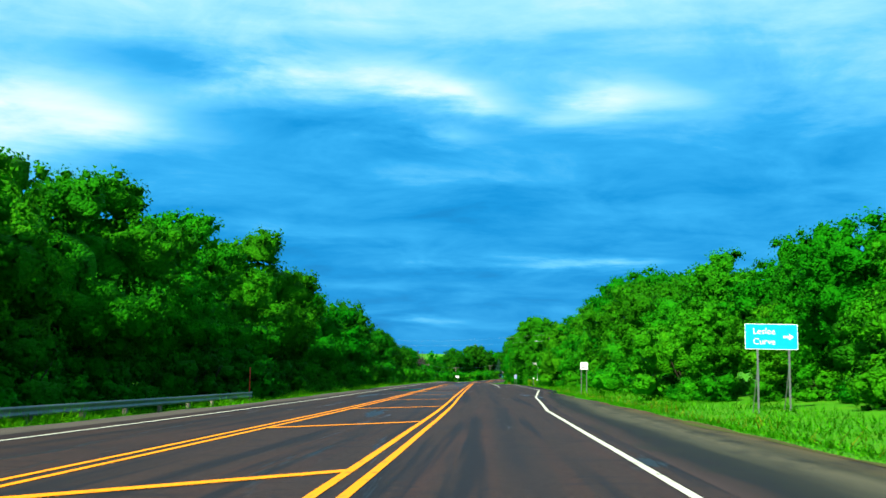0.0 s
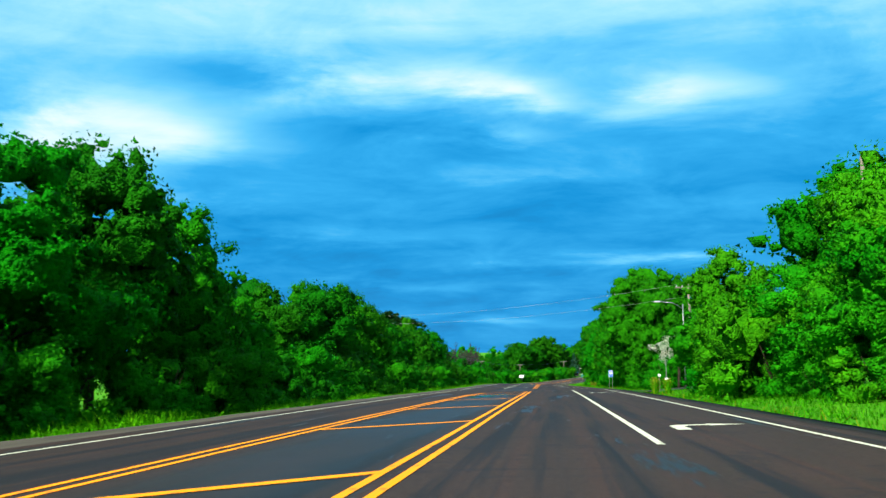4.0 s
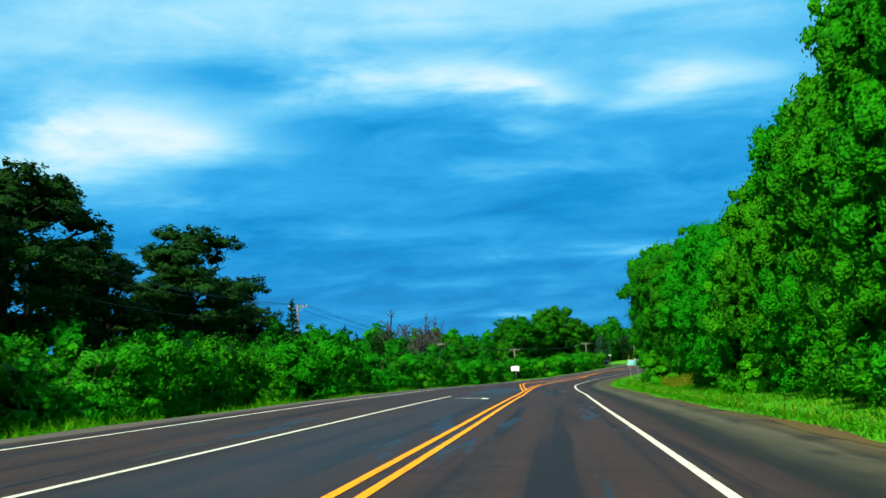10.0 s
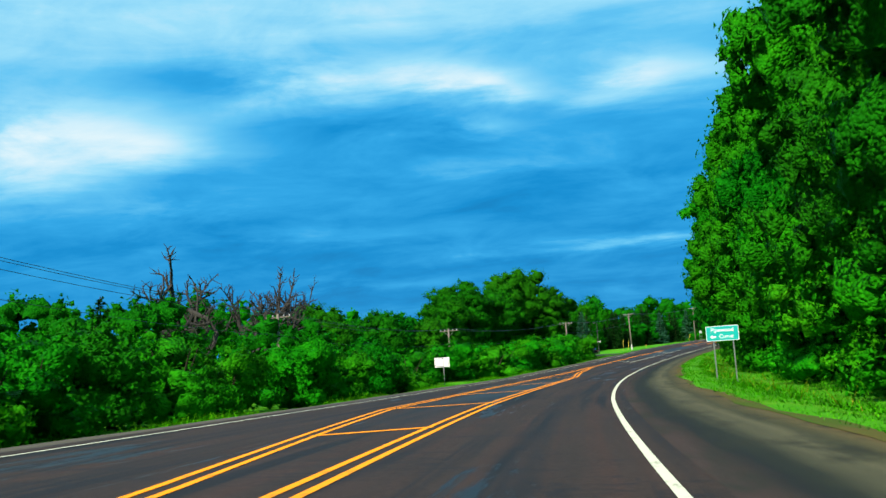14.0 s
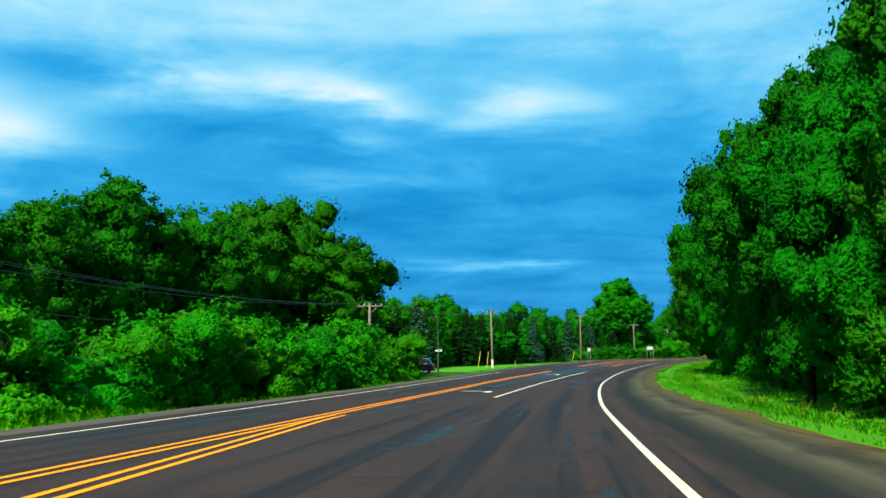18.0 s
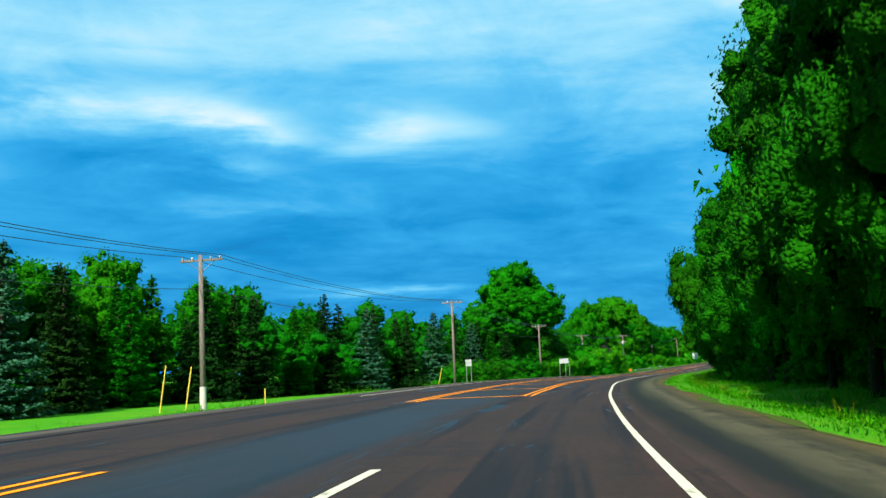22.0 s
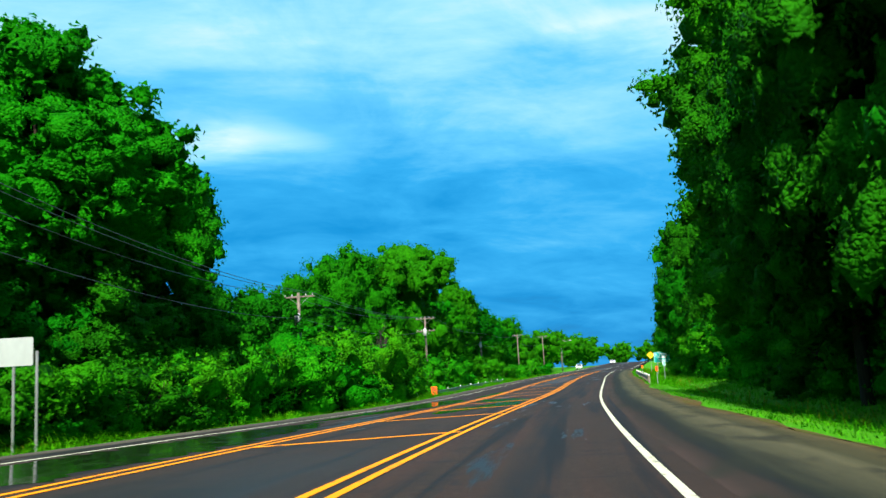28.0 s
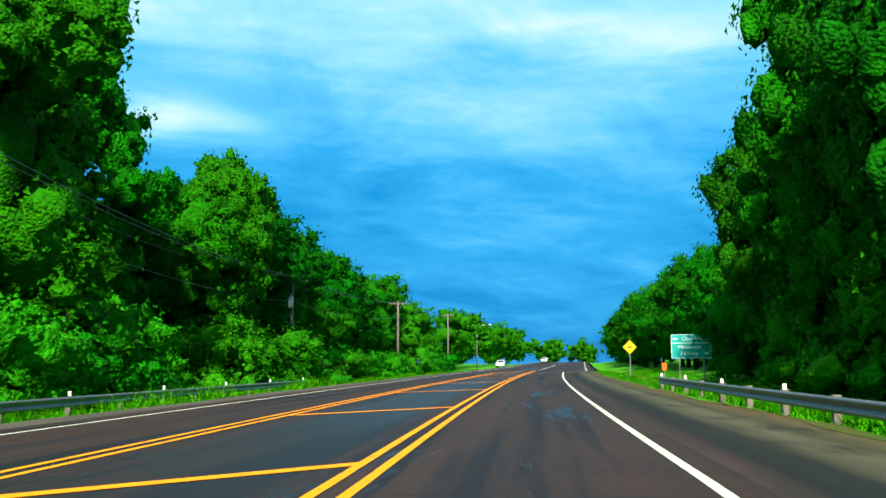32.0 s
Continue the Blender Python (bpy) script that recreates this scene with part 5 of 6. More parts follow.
row(("oak_a", "oak_b", "deep_a"), 820, 880, 8.5, 18.5, ((820, 13), (850, 13), (900, 13.5), (960, 13)), 0.9, 2.0)
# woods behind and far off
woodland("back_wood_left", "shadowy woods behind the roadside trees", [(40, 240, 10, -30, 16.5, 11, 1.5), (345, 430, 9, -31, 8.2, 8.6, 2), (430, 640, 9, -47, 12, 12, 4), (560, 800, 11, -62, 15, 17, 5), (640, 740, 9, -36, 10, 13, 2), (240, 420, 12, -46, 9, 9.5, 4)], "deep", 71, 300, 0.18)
woodland("back_wood_right", "woods behind the roadside trees", [(110, 190, 10, 25, 14, 12, 2), (262, 420, 9, 21, 15, 17, 2), (440, 720, 9, 20.5, 18, 20, 2), (730, 960, 12, 28, 15, 15, 3)], "mid", 72, 400, 0.18)
woodland("outer_wood", "more woods away from the road", [(-60, 1200, 26, -78, 14, 15, 8), (-60, 1200, 26, -104, 14, 15, 9), (-60, 1200, 26, 48, 14, 15, 8), (-60, 1200, 26, 76, 14, 15, 9)], "mid", 76, 60, 0.45, 2)
woodland("far_wood", "distant woods that close the view along the road", [(884, 1190, 10, -25, 13.5, 15, 4), (884, 1190, 10, 19.5, 13, 15, 3), (1195, 1290, 12, -12, 14, 15, 6), (1200, 1300, 12, 4, 14, 15, 6), (1190, 1300, 12, 40, 15, 15, 10), (1190, 1300, 12, -50, 15, 15, 10)], "mid", 73, 300, 0.22)
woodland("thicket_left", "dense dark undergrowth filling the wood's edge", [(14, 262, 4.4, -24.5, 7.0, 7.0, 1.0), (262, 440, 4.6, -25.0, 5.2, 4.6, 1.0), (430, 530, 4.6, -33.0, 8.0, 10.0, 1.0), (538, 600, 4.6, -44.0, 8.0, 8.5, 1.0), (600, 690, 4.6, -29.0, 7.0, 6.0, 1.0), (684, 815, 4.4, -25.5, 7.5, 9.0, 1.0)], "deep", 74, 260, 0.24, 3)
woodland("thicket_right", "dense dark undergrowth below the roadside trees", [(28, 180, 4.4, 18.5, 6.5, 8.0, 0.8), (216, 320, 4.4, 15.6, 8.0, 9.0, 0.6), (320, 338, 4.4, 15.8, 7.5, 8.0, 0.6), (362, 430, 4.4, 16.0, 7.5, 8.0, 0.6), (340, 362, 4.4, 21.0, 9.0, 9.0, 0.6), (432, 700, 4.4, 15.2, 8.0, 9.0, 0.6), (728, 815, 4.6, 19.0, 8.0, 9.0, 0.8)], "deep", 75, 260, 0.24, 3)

# ---- grass ----


def grass(name, count, s_range, bands, height, material, label, seed):
    """Loose blades over stretches of verge as one sheet of stuff. bands: (u0, u1, share, height)."""
    rng = np.random.default_rng(seed)
    vs, hs = [], []
    for u0, u1, share, tall in bands:
        n = int(count * share)
        s = rng.uniform(*s_range, n)
        lo = u0(s) if callable(u0) else np.full(n, float(u0))
        u = lo + (u1 - lo) * rng.random(n)
        keep = np.ones(n, bool)
        for s_mid, a, b, half, _ in SIDES:
            inside = (np.abs(s - s_mid) < half + 6.0 * np.exp(-np.abs(u - a) / 3.0)) & ((u > 3) == (a > 0))
            keep &= ~inside
        keep &= ~((s > 553) & (s < 628) & (u < -13.5))
        clumpy = np.sin(s * 0.9 + u * 1.7) + np.sin(s * 0.23 - u * 0.6) + rng.normal(size=n) * 0.8
        keep &= clumpy > -0.9
        s, u = s[keep], u[keep]
        vs.append(ground_where(s, u))
        hs.append(tall * height * rng.uniform(0.45, 1.25, len(s)) * (0.75 + 0.25 * np.sin(s * 0.31 + u)))
    p, h = np.concatenate(vs), np.concatenate(hs)
    n = len(p)
    q = rng.uniform(0, 6.28, n)
    side = np.stack([np.cos(q), np.sin(q), 0 * q], 1)
    tip = p + rng.normal(size=(n, 3)) * np.array([0.5, 0.5, 0.0]) * h[:, None] + np.array([0, 0, 1.0]) * h[:, None]
    w = (0.012 + 0.022 * h)[:, None]
    v = np.stack([p - side * w - [0, 0, 0.03], p + side * w - [0, 0, 0.03], tip], 1).reshape(-1, 3)
    me = bpy.data.meshes.new(name)
    me.vertices.add(3 * n)
    me.vertices.foreach_set("co", v.astype(np.float32).ravel())
    me.loops.add(3 * n)
    me.loops.foreach_set("vertex_index", np.arange(3 * n, dtype=np.int32))
    me.polygons.add(n)
    me.polygons.foreach_set("loop_start", np.arange(0, 3 * n, 3, dtype=np.int32))
    me.materials.append(material)
    me.update(calc_edges=True)
    me.polygons.foreach_set("use_smooth", np.ones(n, bool))
    up = unit(rng.normal(size=(n, 3)) * 0.35 + np.array([0, 0, 1.0]))
    me.normals_split_custom_set_from_vertices(np.repeat(up, 3, axis=0).tolist())
    return tagged(new(name, me), label, "grass", kind="stuff")


right_start = lambda s: verge(s) + 0.2
grass("grass_right", 250000, (0, 880), [(right_start, 7.8, 0.36, 0.40), (7.0, 10.5, 0.40, 1.0), (10.0, 13.5, 0.24, 1.6)], 0.30, LEAF["grass"], "long bright green grass on the verge", 3)
grass("grass_left", 210000, (0, 880), [(-13.6, -11.8, 0.34, 0.5), (-17.0, -13.2, 0.66, 1.0)], 0.62, LEAF["grass"], "tall green grass below the wood's edge", 4)
grass("dry_grass", 9000, (0, 880), [(7.4, 10.0, 0.5, 1.0), (-16.8, -14.5, 0.5, 1.1)], 0.6, LEAF["dry"], "seeding yellow grass stalks among the verge", 5)

grass("rail_weeds", 9000, (738, 803), [(-15.6, -12.5, 1.0, 1.0)], 0.8, LEAF["grass"], "tall weeds growing round the guardrail", 7)
grass("rail_grass", 9000, (733, 792), [(5.9, 8.6, 1.0, 1.0)], 0.5, LEAF["grass"], "long grass below the guardrail", 8)
grass("reed_patch", 5000, (342, 364), [(11.2, 14.6, 1.0, 1.0)], 1.15, LEAF["dry"], "tall dry yellow reeds round a leaning pole", 6)

# ---- poles and wires ----


def utility_pole(s, u, height=9.2, turn=0.0, lean=0.0, transformer=False, arms=1, guard=False, pale=False):
    m = at_ground(s, u, turn) @ Matrix.Rotation(radians(lean), 4, "Y")
    m.translation.z += ground_rise(s, u)
    root = thing("utility_pole", "weathered wooden utility pole with a crossarm" + (" and a transformer" if transformer else ""), "utility pole", m)
    part("pole", made("pole", tube([(0, 0, -0.5), (0, 0, height * 0.5), (0, 0, height)], [0.17, 0.145, 0.11], 10), CONCRETE if pale else POLEWOOD, True), root)
    for k in range(arms):
        z = height - 0.35 - 1.6 * k
        arm = part("crossarm", made("crossarm", box(2.5, 0.10, 0.12, (0, 0.14, z), 0.01), POLEWOOD), root)
        for x in (-1.1, -0.55, 0.55, 1.1):
            part("insulator", made("insulator", tube([(x, 0.14, z + 0.12), (x, 0.14, z + 0.17), (x, 0.14, z + 0.22), (x, 0.14, z + 0.29)], [0.03, 0.055, 0.05, 0.02], 8), PORCELAIN), arm)
        for x in (-1, 1):
            part("brace", made("brace", tube([(x * 0.75, 0.15, z), (0, 0.13, z - 0.65)], [0.018, 0.018], 5), STEEL), root)
    if transformer:
        can = part("transformer", made("transformer", tube([(0.0, -0.36, height - 2.5), (0, -0.36, height - 2.45), (0, -0.36, height - 1.65), (0, -0.36, height - 1.6)], [0.18, 0.22, 0.22, 0.14], 12), PORCELAIN, True), root, "grey transformer can")
        part("bushing", made("bushing", tube([(0, -0.36, height - 1.6), (0, -0.36, height - 1.35)], [0.04, 0.03], 6), PORCELAIN), can)
    if guard:
        part("base_guard", made("base_guard", tube([(0, 0, 0), (0, 0, 1.3)], [0.19, 0.18], 10, False), CONCRETE, True), root, "pale wrap round the foot")
    return root, m, height


def wire(a, b, sag=0.9, radius=0.018, material=None, count=14):
    pts = [Vector(a).lerp(Vector(b), k / count) - Vector((0, 0, sag * 4 * (k / count) * (1 - k / count))) for k in range(count + 1)]
    ob = new("overhead_wire", made("overhead_wire", tube(pts, [radius] * len(pts), 5), material or WIRE))
    return tagged(ob, "thin overhead power line between poles", "wire", "overhead wires")


poles = []
for args in ((64, -33, 10.8, 0, 0, True), (120, -32, 11.0), (180, -33.2, 11.9, 8, 0, True, 1), (240, -31, 11.2), (299, -30.1, 9.6, 10, 0, True, 1), (356, -30.8, 10.6, 0, 0, False, 1),
             (420, -29.8, 7.6), (461, -25.0, 6.6), (514.5, -20.4, 7.4, 0, 0, False, 1), (568, -20.4, 8.7, 4, -1.0, False, 1, True), (623.2, -18.2, 9.9, 0), (676, -18.6, 9.4), (722, -20.5, 9.2, 0, 0, True), (774, -20.8, 9.9, 0, 0, True, 2),
             (818, -20.2, 9.0, 0, 0, True), (866, -20, 10), (914, -20, 10.5), (962, -20, 10)):
    poles.append(utility_pole(*args))
for (_, m0, h0), (_, m1, h1) in zip(poles, poles[1:]):
    for x, drop in ((-1.1, 0.0), (0.55, 0.0), (1.1, 0.0), (0.0, 1.9)):
        wire(m0 @ Vector((x, 0.14, h0 - 0.02 - drop)), m1 @ Vector((x, 0.14, h1 - 0.02 - drop)), 0.8)
# poles and a street light on the right, with wires over the road
utility_pole(155.7, 17.8, 13.2, 0, 0, False, 0)
right_pole = utility_pole(196.0, 13.9, 10.3, 0, -2.0, False, 1)
utility_pole(354.7, 15.6, 8.8, 0, -2.5, False, 0)
for x, z in ((-1.0, 0.0), (0.9, -1.1)):
    wire(right_pole[1] @ Vector((x, 0, right_pole[2] + z)), poles[3][1] @ Vector((x * 0.5, 0, poles[3][2] + z)), 1.0, 0.007, PALE_WIRE, 24)


def street_light(s, u, height, side):
    root = thing("street_light", "street light on a curved metal arm", "street light", at_ground(s, u))
    part("post", made("post", tube([(0, 0, -0.2), (0, 0, height * 0.6), (0, 0, height)], [0.10, 0.08, 0.06], 10), STEEL, True), root)
    part("arm", made("arm", tube([(0, 0, height - 0.5), (side * 1.0, 0, height + 0.15), (side * 2.4, 0, height + 0.3)], [0.04, 0.04, 0.035], 8), STEEL, True), root)
    part("lamp_head", made("lamp_head", box(0.75, 0.26, 0.14, (side * 2.7, 0, height + 0.24), 0.05, 0.8), PORCELAIN, True), root)


street_light(205.0, 14.2, 9.0, -1)
street_light(935.0, -17, 9.0, 1)

# ---- signs ----


def lettering(text, size, material, parent, at, name="lettering", squeeze=1.0):
    """Raised flat letters with the built-in font, on the face of a sign (facing -y)."""
    cu = bpy.data.curves.new("lettering", "FONT")
    cu.body, cu.size, cu.align_x, cu.align_y, cu.extrude = text, size, "CENTER", "CENTER", 0.002
    tmp = new("scratch_text", cu)
    bpy.context.view_layer.update()
    me = bpy.data.meshes.new_from_object(tmp)
    bpy.data.objects.remove(tmp)
    me.materials.clear()
    me.materials.append(material)
    return part(name, me, parent, "", Matrix.Translation(at) @ Matrix.Rotation(radians(90), 4, "X") @ Matrix.Diagonal((squeeze, 1, 1, 1)))


def plate(w, h, z, material, root, name="panel", border=None, back=True, radius=0.05, y=0.0, label=""):
    """A sign panel with rounded corners, its face to -y."""
    def rounded(w, h, r, y0, y1):
        bm = bmesh.new()
        ring = []
        for cx, cz, q0 in ((w / 2 - r, h / 2 - r, 0), (-w / 2 + r, h / 2 - r, 90), (-w / 2 + r, -h / 2 + r, 180), (w / 2 - r, -h / 2 + r, 270)):
            for j in range(4):
                q = radians(q0 + 30 * j)
                ring.append((cx + r * math.cos(q), cz + r * math.sin(q)))
        a = [bm.verts.new((x, y0, z + zz)) for x, zz in ring]
        b = [bm.verts.new((x, y1, z + zz)) for x, zz in ring]
        bm.faces.new(a)
        bm.faces.new(b[::-1])
        for j in range(len(a)):
            bm.faces.new((a[j], b[j], b[(j + 1) % len(a)], a[(j + 1) % len(a)]))
        return bm
    p = part(name, made(name, rounded(w, h, radius, y - 0.004, y + 0.004), border or material), root, label)
    if border:
        part("face", made("face", rounded(w - 0.05, h - 0.05, radius * 0.8, y - 0.007, y - 0.003), material), p)
    return p


def posts(root, xs, height, r=0.035, brace=False):
    for x in xs:
        part("post", made("post", box(r * 1.6, r, height + 0.5, (x, 0.03, -0.5), 0.004), STEEL), root)
        if brace:
            part("brace", made("brace", tube([(x, 0.05, height * 0.72), (x, 0.95, -0.05)], [0.025, 0.025], 6), STEEL), root)


def bar(w, h, x, z, parent, material, y=-0.010, name="text_bar"):
    part(name, made(name, box(w, 0.004, h, (x, y, z - h / 2)), material), parent)


def sign_arrow(parent, x, z, size, way, material):
    v = [(-0.5, 0.10), (0.05, 0.10), (0.05, 0.32), (0.5, 0.0), (0.05, -0.32), (0.05, -0.10), (-0.5, -0.10)]
    bm = bmesh.new()
    a = [bm.verts.new((x + way * px * size, -0.010, z + pz * size)) for px, pz in v]
    b = [bm.verts.new((x + way * px * size, -0.007, z + pz * size)) for px, pz in v]
    bm.faces.new(a)
    bm.faces.new(b[::-1])
    for j in range(7):
        bm.faces.new((a[j], a[(j + 1) % 7], b[(j + 1) % 7], b[j]))
    part("arrow", made("arrow", bm, material), parent)


def road_sign(name, label, s, u, turn=0.0):
    return thing(name, label, "road sign", at_ground(s, u, turn))


g = road_sign("street_name_sign", "sky-blue street name sign with white letters on two braced posts", 43.5, 12.35)
p = plate(2.35, 1.15, 3.35, SIGN_BLUE, g, border=SIGN_WHITE)
lettering("Leslee", 0.40, SIGN_WHITE, p, (-0.32, -0.010, 3.58))
lettering("Curve", 0.40, SIGN_WHITE, p, (-0.32, -0.010, 3.12))
sign_arrow(p, 0.76, 3.35, 0.46, 1, SIGN_WHITE)
posts(g, (-0.62, 0.78), 2.85, 0.05, True)

g = road_sign("regulatory_sign", "small white square sign on two thin posts", 101, 10.3)
p = plate(0.76, 0.76, 2.9, SIGN_WHITE, g)
for k in range(3):
    bar(0.46 - 0.1 * (k % 2), 0.07, 0, 3.1 - 0.19 * k, p, INK)
posts(g, (-0.28, 0.28), 2.7, 0.04)

g = road_sign("route_marker", "royal-blue county route marker assembly on two thin posts", 241.5, 8.7)
p = plate(0.60, 0.30, 2.72, ROUTE_BLUE, g, "direction_plate", SIGN_WHITE)
lettering("EAST", 0.17, SIGN_WHITE, p, (0, -0.010, 2.72))
p = plate(0.62, 0.62, 2.22, ROUTE_BLUE, g, "route_plate", SIGN_WHITE)
bar(0.5, 0.09, 0, 2.43, p, SIGN_WHITE)
lettering("7", 0.36, SIGN_WHITE, p, (0, -0.010, 2.14))
posts(g, (-0.22, 0.22), 2.6, 0.03)

g = road_sign("street_name_sign", "teal-green street name sign with white letters on two posts", 394, 7.6)
p = plate(1.75, 0.82, 2.62, SIGN_GREEN, g, border=SIGN_WHITE)
lettering("Pipewood", 0.31, SIGN_WHITE, p, (0.0, -0.010, 2.80))
lettering("Curve", 0.31, SIGN_WHITE, p, (0.20, -0.010, 2.44))
sign_arrow(p, -0.52, 2.44, 0.34, -1, SIGN_WHITE)
posts(g, (-0.5, 0.55), 2.3, 0.04)

g = road_sign("large_white_sign", "large white panel sign with a dark border on a post", 437.4, -19.3, -14)
p = plate(1.8, 1.0, 2.52, SIGN_WHITE, g, radius=0.03)
for zz in (2.93, 2.11):
    bar(1.62, 0.06, 0, zz, p, INK)
for xx in (-0.80, 0.80):
    bar(0.06, 0.74, xx, 2.52, p, INK)
posts(g, (0.15,), 2.9, 0.07)

g = road_sign("speed_limit_sign", "white speed limit sign on a single steel post", 639.5, 7.95)
p = plate(0.61, 0.76, 2.65, SIGN_WHITE, g)
lettering("SPEED", 0.13, INK, p, (0, -0.010, 2.93))
lettering("LIMIT", 0.13, INK, p, (0, -0.010, 2.80))
lettering("55", 0.44, INK, p, (0, -0.010, 2.50))
posts(g, (0,), 2.4, 0.035)

g = road_sign("sign_seen_from_behind", "bare metal sign back on two posts facing oncoming traffic", 621.8, -16.2, 8)
plate(0.66, 0.72, 2.75, SIGN_BACK, g)
part("stiffener", made("stiffener", box(0.7, 0.03, 0.06, (0, -0.02, 2.72)), STEEL), g)
posts(g, (-0.26, 0.26), 3.0, 0.04)
g = road_sign("sign_seen_from_behind", "wide pale sign back on three posts facing oncoming traffic", 677.2, -14.9, 8)
plate(1.5, 0.8, 3.2, SIGN_BACK, g)
posts(g, (-0.75, 0.2, 0.85), 3.2, 0.045)

g = road_sign("street_name_sign", "teal-green sign with two street names on two posts", 808, 10.35, -4)
p = plate(2.6, 1.6, 2.6, SIGN_GREEN, g, border=SIGN_WHITE)
bar(2.5, 0.04, 0, 2.82, p, SIGN_WHITE)
lettering("Church Rd", 0.36, SIGN_WHITE, p, (0.15, -0.010, 3.10), squeeze=0.92)
sign_arrow(p, -1.02, 3.10, 0.32, -1, SIGN_WHITE)
lettering("Minnewashta", 0.36, SIGN_WHITE, p, (0, -0.010, 2.54), squeeze=0.9)
lettering("Parkway", 0.36, SIGN_WHITE, p, (-0.1, -0.010, 2.12), squeeze=0.95)
sign_arrow(p, 1.0, 2.12, 0.32, 1, SIGN_WHITE)
posts(g, (-0.8, 0.8), 2.0, 0.06)
g = road_sign("object_marker", "small orange marker plate beyond the guardrail", 794.0, 6.9)
plate(0.25, 0.40, 1.15, SIGN_ORANGE, g)
posts(g, (0,), 0.95, 0.03)

g = road_sign("marker_sign", "tall narrow teal sign on a post beside the guardrail", 752.8, 8.0)
p = plate(0.30, 0.98, 2.05, SIGN_GREEN, g, border=SIGN_WHITE)
bar(0.20, 0.07, 0, 2.44, p, SIGN_WHITE)
for k, digit in enumerate("180"):
    lettering(digit, 0.30, SIGN_WHITE, p, (0, -0.010, 2.26 - 0.25 * k))
posts(g, (0,), 1.8, 0.04)
g = road_sign("object_marker", "red and orange marker plate on a short post", 732.6, 6.3)
p = plate(0.20, 0.40, 1.30, SIGN_ORANGE, g)
bar(0.09, 0.26, 0, 1.30, p, RED)
posts(g, (0,), 1.0, 0.035)

g = road_sign("warning_sign", "yellow diamond warning sign on a post", 847, 9.0)
bm = box(1.05, 0.008, 1.05, (0, 0, -0.525), 0.0)
bmesh.ops.rotate(bm, verts=bm.verts[:], cent=(0, 0, 0), matrix=Matrix.Rotation(radians(45), 3, "Y"))
bmesh.ops.translate(bm, verts=bm.verts[:], vec=(0, 0, 3.27))
p = part("panel", made("panel", bm, SIGN_YELLOW), g)
bar(0.55, 0.14, 0, 3.27, p, INK)
posts(g, (0,), 2.6, 0.05)

g = road_sign("roadworks_sign", "orange diamond roadworks sign on a short stand", 549.0, -33.6)
bm = box(0.95, 0.008, 0.95, (0, 0, -0.475), 0.0)
bmesh.ops.rotate(bm, verts=bm.verts[:], cent=(0, 0, 0), matrix=Matrix.Rotation(radians(45), 3, "Y"))
bmesh.ops.translate(bm, verts=bm.verts[:], vec=(0, 0, 2.5))
p = part("panel", made("panel", bm, SIGN_ORANGE), g)
bar(0.5, 0.10, 0, 2.56, p, INK)
bar(0.4, 0.10, 0, 2.38, p, INK)
posts(g, (0,), 1.9, 0.04)

g = thing("street_light", "dark lamp post with a lantern and a street name blade", "street light", at_ground(551, -23.6))
part("post", made("post", tube([(0, 0, -0.3), (0, 0, 0.6), (0, 0, 0.65), (0, 0, 6.9)], [0.12, 0.11, 0.075, 0.055], 10), INK, True), g)
part("arm", made("arm", tube([(0, 0, 6.7), (-0.25, 0, 7.0), (-0.65, 0, 7.05)], [0.035, 0.03, 0.03], 8), INK, True), g)
lamp = part("lantern", made("lantern", tube([(-0.68, 0, 7.08), (-0.68, 0, 7.0), (-0.68, 0, 6.86)], [0.06, 0.20, 0.26], 12), INK, True), g)
part("lens", made("lens", tube([(-0.68, 0, 6.86), (-0.68, 0, 6.80)], [0.22, 0.12], 12), PORCELAIN, True), lamp)
p = part("street_name_blade", made("street_name_blade", box(0.9, 0.03, 0.2, (0.1, -0.09, 2.6), 0.01), SIGN_WHITE), g, "white street name blade")
bar(0.7, 0.09, 0.1, 2.7, p, INK, -0.11)


def marker_post(s, u, height, material, label, lean=0.0, cap=None):
    root = thing("marker_post", label, "marker post", at_ground(s, u) @ Matrix.Rotation(radians(lean), 4, "Y"), "marker posts")
    part("post", made("post", box(0.07 if cap else 0.055, 0.05, height + 0.3, (0, 0, -0.3), 0.01), material), root)
    if cap:
        part("reflector", made("reflector", box(0.10, 0.02, 0.22, (0, -0.036, height - 0.35)), cap), root)
    return root


marker_post(569, -17.2, 1.15, GUARD_YELLOW, "short yellow plastic marker post on the lawn")
marker_post(566.5, -22.2, 2.5, GUARD_YELLOW, "slanting yellow guy-wire guard", 8)
marker_post(567.5, -21.2, 2.4, GUARD_YELLOW, "slanting yellow guy-wire guard", 8)
marker_post(621, -19.6, 2.3, GUARD_YELLOW, "slanting yellow guy-wire guard beside a pole", 14)
marker_post(536.3, -22.2, 1.3, SIGN_WHITE, "white post with a red reflector by the side road", 0, RED)
marker_post(740, -15.2, 1.3, PORCELAIN, "leaning grey marker post behind the guardrail", -6)
marker_post(357, 12.6, 0.9, GUARD_YELLOW, "short slanting yellow stake in the long grass", 12)
marker_post(56.5, -14.4, 2.2, RED, "thin red marker rod by the guardrail end")

